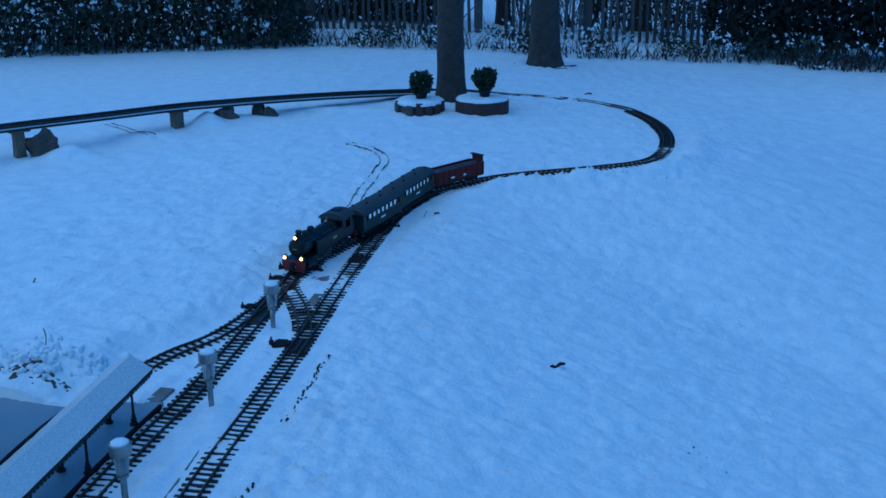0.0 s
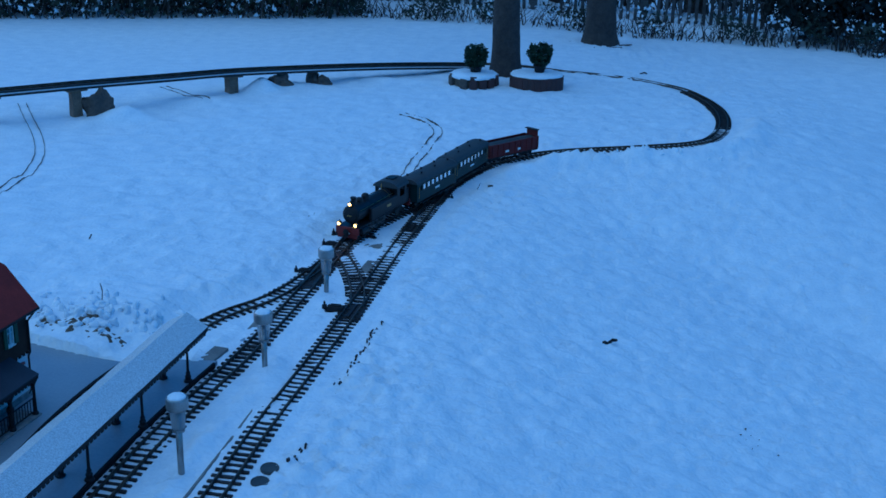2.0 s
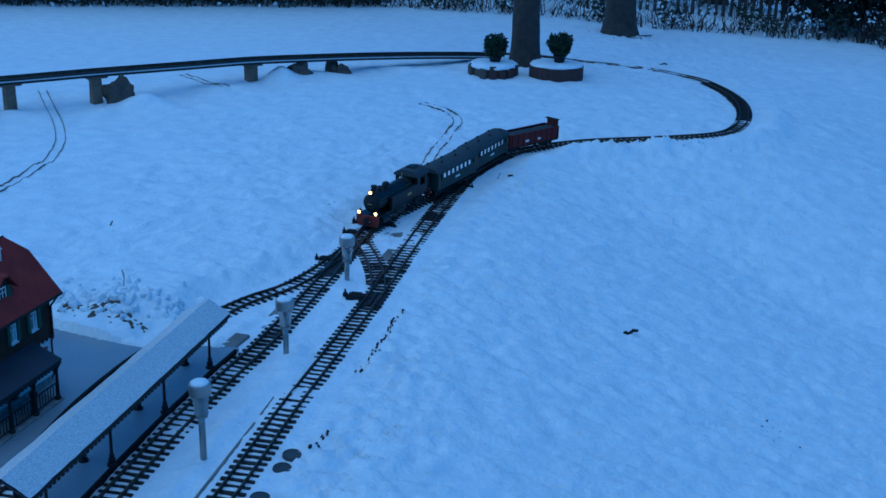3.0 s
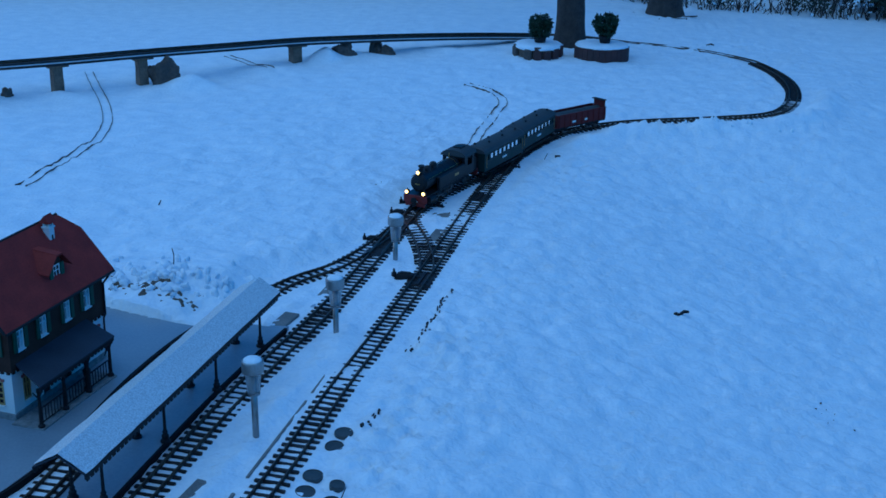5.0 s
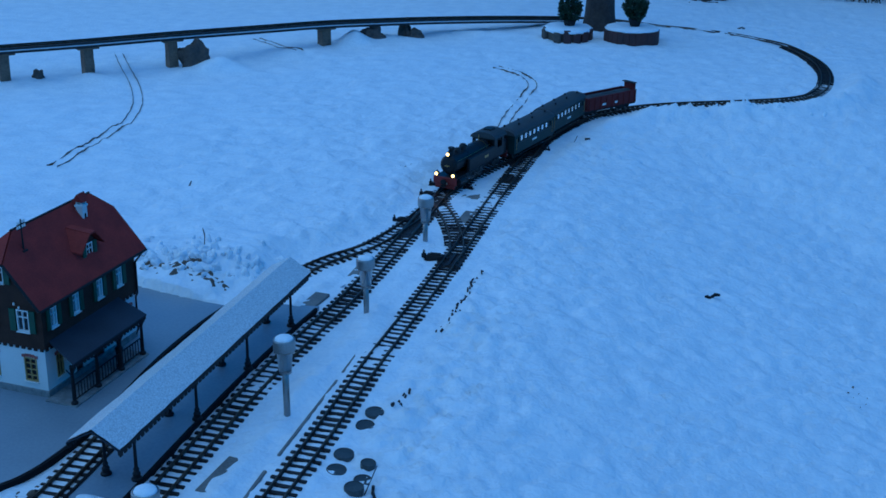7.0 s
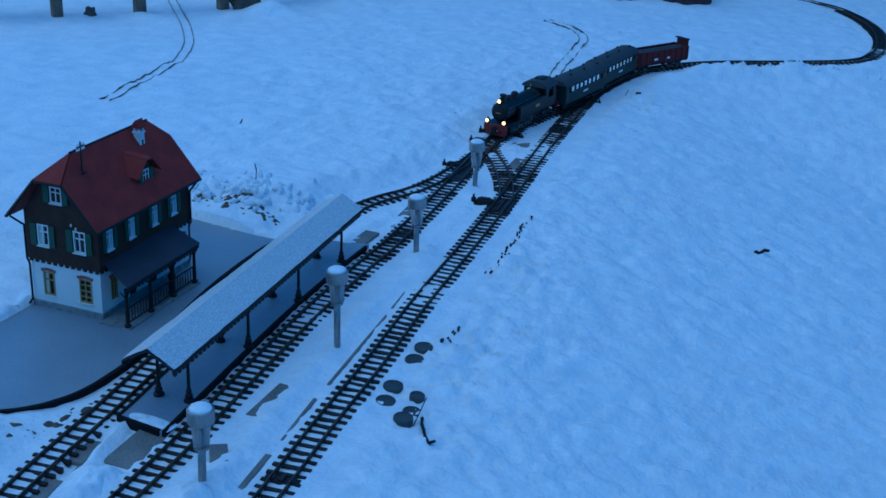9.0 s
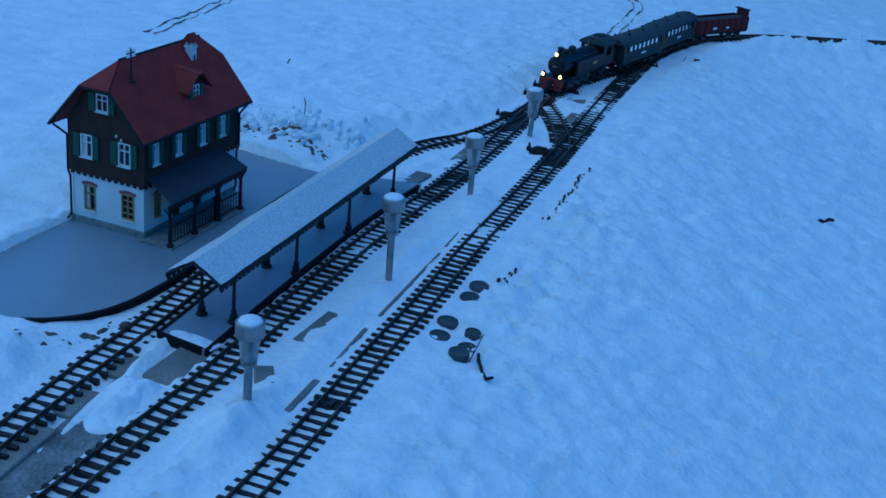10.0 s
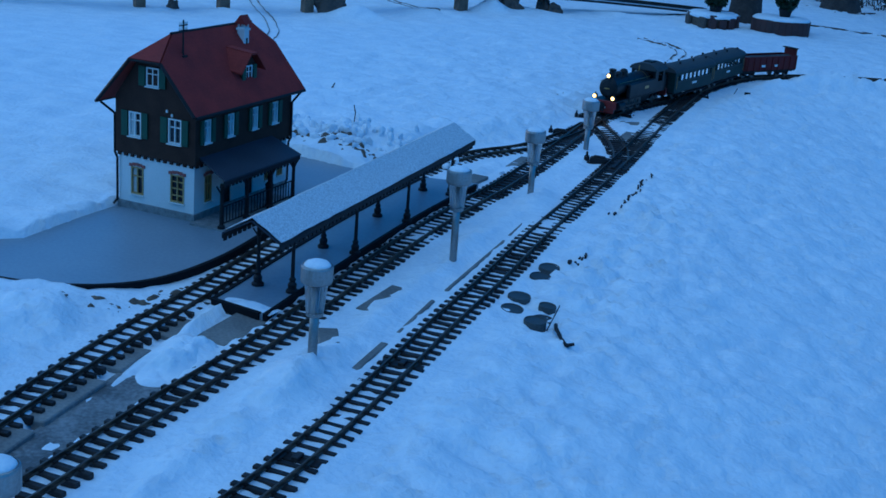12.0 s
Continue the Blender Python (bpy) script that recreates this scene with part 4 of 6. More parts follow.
for y0, y1 in zip(PY, PY[1:]):
    rl = part("railing", boxed(0.0625, y0 + 0.004, 0.070, 0.0655, y1 - 0.004, 0.0725), IRON, HOUSE, "dark iron railing")
    part("lower_rail", boxed(0.0625, y0 + 0.004, 0.030, 0.0655, y1 - 0.004, 0.0325), IRON, rl)
    n = 8
    for k in range(n):
        y = y0 + 0.008 + (y1 - y0 - 0.016) * k / (n - 1)
        part("baluster", boxed(0.063, y - 0.0009, 0.032, 0.065, y + 0.0009, 0.070), IRON, rl)
part("porch_floor", boxed(-0.018, 0.012, 0.012, 0.076, 0.352, 0.0205), PLINTH, HOUSE, "grey porch floor")
fig = new("figurine", part("figurine", lathe(bmesh.new(), [(0.010, 0), (0.011, 0.004), (0.007, 0.010), (0.0085, 0.038), (0.011, 0.058), (0.004, 0.066), (0.006, 0.073), (0.0065, 0.079), (0.002, 0.085)], 10), IRON, None).data)
bpy.data.objects.remove([o for o in bpy.data.objects if o.data == fig.data and o != fig][0])
fig.matrix_world = HOUSE.matrix_world @ pose(0.052, 0.248, 0.0205)
tagged(fig, "small dark painted toy figure on the porch", "figurine")

# ---- solar lamps ----
def solar_lamp():
    ob = thing("solar_lamp", "steel solar garden lamp with a snow cap stuck in the snow", "garden lamp", group="solar lamps")
    part("pole", coned((0, 0, -0.27), (0, 0, -0.034), 0.0085, 0.0085, seg=16), STEEL, ob, "brushed steel pole", smooth=True)
    lens = part("lens", lathe(bmesh.new(), [(0.0150, -0.090), (0.0190, -0.032), (0.0184, -0.031), (0.0143, -0.089)], 20), CLEAR, ob, "clear tapered plastic lens")
    for k in range(14):
        a = 2 * math.pi * k / 14
        part("rib", coned((0.0152 * math.cos(a), 0.0152 * math.sin(a), -0.089), (0.0198 * math.cos(a), 0.0198 * math.sin(a), -0.033), 0.0011, 0.0014, seg=5), CLEAR, lens)
    part("collar", lathe(bmesh.new(), [(0.0100, -0.096), (0.0158, -0.095), (0.0158, -0.088), (0.0100, -0.087)], 20), STEEL, ob)
    part("head", lathe(bmesh.new(), [(0.020, -0.033), (0.0275, -0.032), (0.0285, -0.028), (0.0285, -0.004), (0.0275, -0.001), (0.0255, 0.0), (0.0250, -0.003), (0.001, -0.003)], 28), STEEL, ob, "round steel lamp head", smooth=False)
    part("snow_cap", lathe(bmesh.new(), [(0.0240, -0.0028), (0.0238, 0.000), (0.0205, 0.0035), (0.014, 0.0065), (0.006, 0.0080), (0.0006, 0.0082)], 20, wobble=0.03), SNOW_FINE, ob, "heap of snow", smooth=True)
    return ob


lamp = solar_lamp()
lamp.matrix_world = pose(-0.947, 1.473, 0.196, 1.0, 1.0, 0)
for x, y, z, rx, ry in ((-0.824, 2.168, 0.220, 0.5, -0.5), (-0.729, 2.838, 0.187, -0.5, -0.5), (-0.627, 3.522, 0.163, 0.5, -1), (-1.085, 0.660, 0.192, -1, 1)):
    copy_thing(lamp, pose(x, y, z, rx, ry, random.uniform(0, 90)))

# ---- train ----
def train_pose(s, lift=0.0122):
    q = np.arange(len(TRACK_D)) * 0.02
    return Vector((float(np.interp(s, q, TRACK_D[:, 0])), float(np.interp(s, q, TRACK_D[:, 1])), float(np.interp(s, q, drop)) + lift))


def set_on_track(ob, s0, s1):
    """Stands a vehicle with its front end at s0 and rear end at s1 of the main line; local y runs forward."""
    a, b = train_pose(s0 + 0.2 * (s1 - s0)), train_pose(s0 + 0.8 * (s1 - s0))
    d = (a - b).normalized()
    mid = (a + b) / 2
    ob.matrix_world = Matrix.Translation(mid) @ pose(0, 0, 0, math.degrees(math.asin(d.z)), 0, math.degrees(math.atan2(d.y, d.x)) - 90)


def wheel(parent, x, y, r, mat_=None, spokes=False):
    sx = 1 if x > 0 else -1
    b = bmesh.new()
    cone(b, (x - sx * 0.0035, y, r), (x + sx * 0.0025, y, r), r + 0.0025, r, 20)
    cone(b, (x, y, r), (x + sx * 0.005, y, r), 0.3 * r, 0.25 * r, 10)
    w = part("wheel", b, mat_ or WHEEL, parent)
    return w


def bogie(parent, y, r=0.0155, wb=0.06):
    bo = part("bogie", boxed(-0.030, y - wb / 2 - 0.015, 0.017, -0.026, y + wb / 2 + 0.015, 0.028, bevel=0.001), IRON, parent, "black bogie")
    part("bogie_side", boxed(0.026, y - wb / 2 - 0.015, 0.017, 0.030, y + wb / 2 + 0.015, 0.028, bevel=0.001), IRON, bo)
    part("bolster", boxed(-0.026, y - 0.012, 0.020, 0.026, y + 0.012, 0.032), IRON, bo)
    for yy in (y - wb / 2, y + wb / 2):
        for x in (-0.0225, 0.0225):
            wheel(bo, x, yy, r)
        for x in (-0.0315, 0.0315):
            part("axle_box", boxed(x - 0.003, yy - 0.006, 0.011, x + 0.003, yy + 0.006, 0.022, bevel=0.001), IRON, bo)


def coupler(parent, y, sgn):
    b = bmesh.new()
    box(b, -0.004, min(y, y + sgn * 0.016), 0.020, 0.004, max(y, y + sgn * 0.016), 0.025)
    box(b, -0.012, y + sgn * 0.014 - 0.002, 0.018, 0.012, y + sgn * 0.014 + 0.002, 0.026, bevel=0.001)
    part("coupler", b, IRON, parent)


def arch(w, h, n=10):
    return [(w * math.cos(math.pi * k / n), h * math.sin(math.pi * k / n)) for k in range(n + 1)]


def coach(L, windows):
    ob = thing("passenger_coach", "dark green four-axle model passenger coach with grey roof", "railway coach", group="coaches of the model train")
    h, w = L / 2, 0.049
    z0, zs, zw, ze = 0.034, 0.081, 0.104, 0.116
    part("underframe", boxed(-0.040, -h + 0.004, 0.028, 0.040, h - 0.004, 0.036, bevel=0.001), IRON, ob)
    body = part("lower_side", boxed(-w, -h, z0, -w + 0.004, h, zs), COACH, ob, "green lower panel")
    part("lower_side", boxed(w - 0.004, -h, z0, w, h, zs), COACH, ob)
    part("floor", boxed(-w + 0.004, -h, z0, w - 0.004, h, z0 + 0.004), UNLIT_INSIDE, ob)
    for s in (-1, 1):
        part("cornice", boxed(s * w - 0.004 if s > 0 else -w, -h, zw, w if s > 0 else -w + 0.004, h, ze), COACH, ob)
        edges = np.linspace(-h + 0.052, h - 0.052, windows + 1)
        for e0, e1 in [(-h, -h + 0.030), (h - 0.030, h)] + [(e - 0.0080, e + 0.0080) for e in edges]:
            part("pillar", boxed(s * w - (0.004 if s > 0 else 0), e0, zs, s * w + (0 if s > 0 else 0.004), e1, zw), COACH, ob)
        for e0, e1 in zip(edges, edges[1:]):
            part("pane", boxed(s * (w - 0.0025), e0 + 0.0080, zs, s * (w - 0.0020), e1 - 0.0080, zw), COACH_PANE, ob)
        part("waist_strip", boxed(s * w - 0.0008, -h + 0.002, zs - 0.006, s * w + 0.0008, h - 0.002, zs - 0.003), COACH_ROOF, ob)
        part("nameplate", boxed(s * w - 0.0006, -0.022, 0.056, s * w + 0.0008, 0.022, 0.0645), WHITE, ob, "small pale nameplate")
        part("step_board", boxed(s * 0.044 - 0.005, -h + 0.05, 0.022, s * 0.044 + 0.005, h - 0.05, 0.0245), IRON, ob)
        for y in (-h + 0.016, h - 0.016):
            part("grab_rail", coned((s * (w + 0.002), y, 0.05), (s * (w + 0.002), y, 0.10), 0.001, 0.001, seg=5), BRASS, ob)
    for s in (-1, 1):
        b = bmesh.new()
        y0 = s * h
        box(b, -w + 0.004, min(y0, y0 - s * 0.004), z0, w - 0.004, max(y0, y0 - s * 0.004), ze)
        part("end_wall", b, COACH, ob)
        part("end_door", boxed(-0.014, s * (h + 0.0015) - 0.001, 0.040, 0.014, s * (h + 0.0015) + 0.001, 0.110), IRON, ob)
        part("platform_gangway", boxed(-0.020, s * (h + 0.005) - 0.004, 0.034, 0.020, s * (h + 0.005) + 0.004, 0.040), IRON, ob)
        coupler(ob, s * h, s)
        bogie(ob, s * (h - 0.085))
    ring = [(x, 0.0, ze + z) for x, z in arch(w + 0.004, 0.026, 12)]
    b = bmesh.new()
    loft(b, [[(x * f, y, ze + (z - ze) * g) for x, _, z in ring] for y, f, g in ((-h - 0.008, 0.97, 0.82), (-h + 0.010, 1, 1), (h - 0.010, 1, 1), (h + 0.008, 0.97, 0.82))])
    part("roof", b, COACH_ROOF, ob, "grey arched roof", smooth=False)
    for k in range(6):
        y = -h + L * (k + 0.5) / 6
        x = 0.018 * (1 if k % 2 else -1)
        part("roof_vent", lathe(bmesh.new(), [(0.0035, 0), (0.0035, 0.006), (0.006, 0.0065), (0.004, 0.010)], 8, (x, y, ze + 0.0225)), IRON, ob)
    return ob


COACH_PANE = glass_mat("coach_window_glass", (0.16, 0.20, 0.20), 0.05, 1.2)


def open_wagon(L):
    ob = thing("open_wagon", "oxide red four-axle open goods wagon with a brakeman's stand", "goods wagon")
    h, w = L / 2, 0.047
    part("underframe", boxed(-0.042, -h, 0.028, 0.042, h, 0.037, bevel=0.001), IRON, ob)
    part("floor", boxed(-w, -h + 0.002, 0.037, w, h - 0.002, 0.041), WAGON, ob)
    for s in (-1, 1):
        part("side_wall", boxed(s * w - 0.002, -h + 0.004, 0.041, s * w + 0.002, h - 0.03, 0.096), WAGON, ob, "red planked side")
        for k in range(9):
            y = -h + 0.012 + (L - 0.055) * k / 8
            part("stanchion", boxed(s * (w + 0.0035) - 0.0018, y - 0.003, 0.036, s * (w + 0.0035) + 0.0018, y + 0.003, 0.098), WAGON, ob)
        part("top_rail", boxed(s * w - 0.003, -h + 0.004, 0.096, s * w + 0.003, h - 0.03, 0.100), WAGON, ob)
        for y in (-0.06, 0.03):
            part("marking", boxed(s * (w + 0.002) - 0.0004, y, 0.052, s * (w + 0.002) + 0.0008, y + 0.026, 0.062), WHITE, ob, "small white marking")
        coupler(ob, s * h, s)
        bogie(ob, s * (h - 0.075))
    part("end_wall", boxed(-w + 0.002, h - 0.034, 0.041, w - 0.002, h - 0.030, 0.100), WAGON, ob)
    part("end_wall", boxed(-w + 0.002, -h + 0.004, 0.041, w - 0.002, -h + 0.008, 0.100), WAGON, ob)
    load = bmesh.new()
    bmesh.ops.create_grid(load, x_segments=14, y_segments=40, size=1)
    for v in load.verts:
        v.co = Vector((v.co.x * (w - 0.003), -0.014 + v.co.y * (h - 0.020), 0.088 + 0.010 * (1 - abs(v.co.x)) + 0.003 * float(vnoise(v.co.x * 3, v.co.y * 9, 1.7, 41))))
    part("load", load, COACH_ROOF, ob, "dark heaped load dusted with frost", smooth=True)
    # brakeman's cabin at the rear end
    cab = part("brake_stand", boxed(-0.036, -h - 0.004, 0.037, 0.036, -h + 0.0035, 0.128, bevel=0.001), WAGON, ob, "tall dark end board")
    part("stand_roof", boxed(-0.040, -h - 0.008, 0.128, 0.040, -h + 0.016, 0.132, bevel=0.001), IRON, cab)
    part("ladder", boxed(-0.030, -h - 0.0065, 0.03, -0.020, -h - 0.0045, 0.12), IRON, cab)
    return ob


def locomotive(L):
    ob = thing("steam_locomotive", "black model tank locomotive with red buffer beam and three lit headlamps", "locomotive")
    h = L / 2
    part("running_board", boxed(-0.050, -h + 0.010, 0.050, 0.050, h - 0.012, 0.055, bevel=0.001), LOCO, ob)
    part("frame", boxed(-0.017, -h + 0.02, 0.016, 0.017, h - 0.02, 0.050), LOCO, ob)
    beam = part("buffer_beam", boxed(-0.052, h - 0.014, 0.026, 0.052, h - 0.008, 0.056, bevel=0.002), RED, ob, "red buffer beam")
    part("apron", boxed(-0.044, h - 0.012, 0.010, 0.044, h - 0.009, 0.027, bevel=0.002), RED, beam)
    part("rear_beam", boxed(-0.052, -h + 0.008, 0.026, 0.052, -h + 0.014, 0.056, bevel=0.002), RED, ob, "red buffer beam")
    part("buffer", lathe(bmesh.new(), [(0.004, 0), (0.004, 0.010), (0.013, 0.011), (0.013, 0.0135), (0.008, 0.015)], 16), IRON, beam).matrix_local = pose(0, h - 0.009, 0.038, -90, 0, 0)
    part("plate", boxed(-0.012, h - 0.0082, 0.028, 0.012, h - 0.0072, 0.034), WHITE, beam, "small pale plate")
    # boiler with smokebox
    b = lathe(bmesh.new(), [(0.036, 0), (0.036, L - 0.254), (0.0375, L - 0.253), (0.0375, L - 0.197), (0.034, L - 0.193), (0.020, L - 0.190)], 28)
    bmesh.ops.transform(b, matrix=pose(0, -h + 0.155, 0.098, -90, 0, 0), verts=b.verts)
    boiler = part("boiler", b, LOCO, ob, "black boiler and smokebox", smooth=False)
    b = lathe(bmesh.new(), [(0.030, 0), (0.028, 0.003), (0.006, 0.006), (0.004, 0.010)], 24)
    bmesh.ops.transform(b, matrix=pose(0, h - 0.037, 0.098, -90, 0, 0), verts=b.verts)
    part("smokebox_door", b, LOCO, boiler)
    part("smokebox_handle", boxed(-0.010, h - 0.029, 0.096, 0.010, h - 0.026, 0.099), BRASS, boiler)
    for k in range(4):
        y = -h + 0.18 + k * 0.052
        b = lathe(bmesh.new(), [(0.0368, 0), (0.0368, 0.003)], 28)
        bmesh.ops.transform(b, matrix=pose(0, y, 0.098, -90, 0, 0), verts=b.verts)
        part("boiler_band", b, BRASS if k == 0 else LOCO, boiler)
    part("chimney", lathe(bmesh.new(), [(0.017, 0), (0.012, 0.006), (0.0105, 0.026), (0.0125, 0.028), (0.0140, 0.034), (0.0120, 0.036), (0.009, 0.034)], 20, (0, h - 0.062, 0.131)), LOCO, boiler, "black chimney")
    part("steam_dome", lathe(bmesh.new(), [(0.019, 0), (0.0165, 0.006), (0.0160, 0.018), (0.011, 0.026), (0.002, 0.029)], 20, (0, h - 0.165, 0.130)), LOCO, boiler)
    part("sand_dome", lathe(bmesh.new(), [(0.016, 0), (0.0145, 0.005), (0.0140, 0.016), (0.009, 0.022), (0.002, 0.024)], 20, (0, h - 0.115, 0.130)), LOCO, boiler)
    part("whistle", coned((0.010, -h + 0.168, 0.13), (0.010, -h + 0.168, 0.153), 0.002, 0.0015, seg=8), BRASS, boiler)
    # side tanks
    for s in (-1, 1):
        part("side_tank", boxed(s * 0.036 if s > 0 else -0.052, -h + 0.130, 0.055, 0.052 if s > 0 else -0.036, h - 0.125, 0.108, bevel=0.003), LOCO, ob, "black side water tank")
        part("tank_plate", boxed(s * 0.0521 - 0.0005, -h + 0.20, 0.078, s * 0.0521 + 0.0007, -h + 0.235, 0.088), BRASS, ob)
        cyl = lathe(bmesh.new(), [(0.006, 0), (0.015, 0.002), (0.015, 0.050), (0.006, 0.052)], 18)
        bmesh.ops.transform(cyl, matrix=pose(s * 0.043, h - 0.088, 0.034, -90, 0, 0), verts=cyl.verts)
        part("cylinder", cyl, LOCO, ob)
        for y in (h - 0.150, h - 0.212, h - 0.274):
            wl = wheel(ob, s * 0.0235, y, 0.025, WHEEL)
            part("counterweight", boxed(s * 0.029 - 0.001, y - 0.012, 0.010, s * 0.029 + 0.001, y + 0.012, 0.020), IRON, wl)
        for y in (h - 0.050, -h + 0.080, -h + 0.045):
            wheel(ob, s * 0.0225, y, 0.0155)
        rod = bmesh.new()
        box(rod, s * 0.034 - 0.0012, h - 0.280, 0.019, s * 0.034 + 0.0012, h - 0.144, 0.024)
        part("coupling_rod", rod, WHEEL, ob, "bright coupling rod")
        rod = bmesh.new()
        cone(rod, (s * 0.038, h - 0.212, 0.022), (s * 0.040, h - 0.086, 0.034), 0.002, 0.002, 6)
        part("connecting_rod", rod, WHEEL, ob)
        part("handrail", coned((s * 0.039, -h + 0.16, 0.118), (s * 0.039, h - 0.05, 0.118), 0.001, 0.001, seg=5), BRASS, ob)
        part("cab_step", boxed(s * 0.050 - 0.006, -h + 0.085, 0.018, s * 0.050 + 0.006, -h + 0.105, 0.021), IRON, ob)
    # cab
    cy0, cy1 = -h + 0.050, -h + 0.142
    cab = part("cab", bmesh_empty(), LOCO, ob, "black driver's cab")
    b = bmesh.new()
    for s in (-1, 1):
        x0, x1 = (0.048, 0.052) if s > 0 else (-0.052, -0.048)
        box(b, x0, cy0, 0.055, x1, cy1, 0.092)
        box(b, x0, cy0, 0.092, x1, cy0 + 0.020, 0.136)
        box(b, x0, cy1 - 0.028, 0.092, x1, cy1, 0.136)
        box(b, x0, cy0 + 0.020, 0.130, x1, cy1 - 0.028, 0.136)
    for y in (cy0, cy1 - 0.004):
        box(b, -0.048, y, 0.055, 0.048, y + 0.004, 0.100)
        box(b, -0.048, y, 0.100, -0.040, y + 0.004, 0.136)
        box(b, 0.040, y, 0.100, 0.048, y + 0.004, 0.136)
        box(b, -0.016, y, 0.100, 0.016, y + 0.004, 0.136)
        box(b, -0.040, y, 0.126, 0.040, y + 0.004, 0.136)
    me2 = bpy.data.meshes.new("cab")
    b.to_mesh(me2)
    b.free()
    me2.materials.append(LOCO)
    cab.data = me2
    b = bmesh.new()
    loft(b, [[(x, y, 0.135 + z) for x, z in arch(0.058, 0.027, 12)] for y in (cy0 - 0.012, cy1 + 0.010)])
    part("cab_roof", b, COACH_ROOF, cab, "dark arched cab roof")
    part("roof_hatch", boxed(-0.018, cy0 + 0.02, 0.160, 0.018, cy1 - 0.03, 0.166, bevel=0.001), LOCO, cab)
    part("bunker", boxed(-0.048, -h + 0.014, 0.055, 0.048, cy0, 0.108, bevel=0.003), LOCO, ob, "black coal bunker")
    # headlamps
    for x, z, r in ((-0.037, 0.067, 0.0092), (0.037, 0.067, 0.0092), (0.0, 0.144, 0.0092)):
        y = h - 0.022 if z < 0.1 else h - 0.046
        b = lathe(bmesh.new(), [(r * 0.8, 0), (r, 0.004), (r, 0.015), (r * 0.84, 0.016)], 16)
        bmesh.ops.transform(b, matrix=pose(x, y, z, -90, 0, 0), verts=b.verts)
        cone(b, (x, y + 0.008, z - r - 0.006), (x, y + 0.008, z - r + 0.002), 0.003, 0.003, 6)
        cone(b, (x, y + 0.008, z + r - 0.001), (x, y + 0.008, z + r + 0.005), 0.003, 0.002, 6)
        hl = part("headlamp", b, LOCO, ob, "black lantern with a warm lit lens")
        g = lathe(bmesh.new(), [(r * 0.78, 0), (r * 0.6, 0.0025), (r * 0.1, 0.004)], 14)
        bmesh.ops.transform(g, matrix=pose(x, y + 0.0158, z, -90, 0, 0), verts=g.verts)
        part("bulb", g, HEADLIGHT, hl, "glowing warm lens")
    coupler(ob, h - 0.008, 1)
    coupler(ob, -h + 0.008, -1)
    return ob


FRONT = 0.520
LENS_ = (0.500, 0.400, 0.400, 0.385)
s = FRONT
loco = locomotive(LENS_[0])
set_on_track(loco, s, s + LENS_[0])
s += LENS_[0] + 0.016
coach1 = coach(LENS_[1], 7)
set_on_track(coach1, s, s + LENS_[1])
s += LENS_[1] + 0.022
coach2 = copy_thing(coach1, Matrix())
set_on_track(coach2, s, s + LENS_[2])
s += LENS_[2] + 0.022
wagon = open_wagon(LENS_[3])
set_on_track(wagon, s, s + LENS_[3])

# ---- low bridge behind the lawn ----
BR = smooth_line([(-4.3, 5.02, 0.175), (-3.7, 5.38, 0.178), (-3.20, 5.70, 0.182), (-2.80, 5.94, 0.185), (-2.42, 6.23, 0.184), (-2.0, 6.63, 0.164), (-1.68, 6.99, 0.140), (-1.37, 7.20, 0.128), (-1.04, 7.42, 0.112), (-0.69, 7.66, 0.088), (-0.42, 7.83, 0.068), (-0.20, 7.95, 0.052)])
bridge = thing("railway_bridge", "long low black girder bridge carrying the model track", "bridge")
part("girder", sweep("girder", BR, [(-0.050, -0.030), (0.050, -0.030), (0.050, -0.010), (-0.050, -0.010)], DECK), DECK, bridge, "black girder deck")
for sx in (-1, 1):
    part("parapet", sweep("parapet", BR, [(-0.002, -0.034), (0.002, -0.034), (0.002, -0.002), (-0.002, -0.002)], DECK, sx * 0.054), DECK, bridge)
    part("rail", sweep("rail", BR, [(a, z - 0.009) for a, z in RAIL_PROFILE], RAIL, sx * 0.0235), RAIL, bridge, "tarnished rail")
part("frost_line", sweep("frost_line", BR, [(-0.0008, -0.020), (0.0008, -0.020), (0.0008, -0.014), (-0.0008, -0.014)], FROST, -0.0566), FROST, bridge, "thin frosted edge of the girder")


def pier(x, y, top, w):
    ob = thing("bridge_pier", "rough brown timber pier under the railway bridge", "bridge pier", group="bridge piers")
    z = gz(x, y) - 0.05
    b = bmesh.new()
    rings = []
    for k in range(5):
        f = k / 4
        ww = w * (1.12 - 0.12 * f)
        rings.append([(sx * ww / 2 * (1 + 0.06 * random.uniform(-1, 1)), sy * w * 0.45 * (1 + 0.06 * random.uniform(-1, 1)), z + (top - z) * f) for sx, sy in ((-1, -1), (1, -1), (1, 1), (-1, 1))])
    loft(b, rings)
    bmesh.ops.bevel(b, geom=list(b.edges), offset=0.003, segments=1, affect="EDGES", profile=0.5)
    part("column", b, POST, ob)
    part("cap", boxed(-w * 0.75, -0.06, top, w * 0.75, 0.06, top + 0.012, bevel=0.003), POST, ob)
    ob.matrix_world = pose(x, y, 0, 0, 0, -52)
    return ob


for x, y, w in ((-3.18, 5.71, 0.06), (-2.80, 5.94, 0.062), (-2.415, 6.232, 0.062), (-1.678, 6.992, 0.070)):
    top = float(np.interp(x, BR[:, 0], BR[:, 2])) - 0.046
    pier(x, y, top, w)


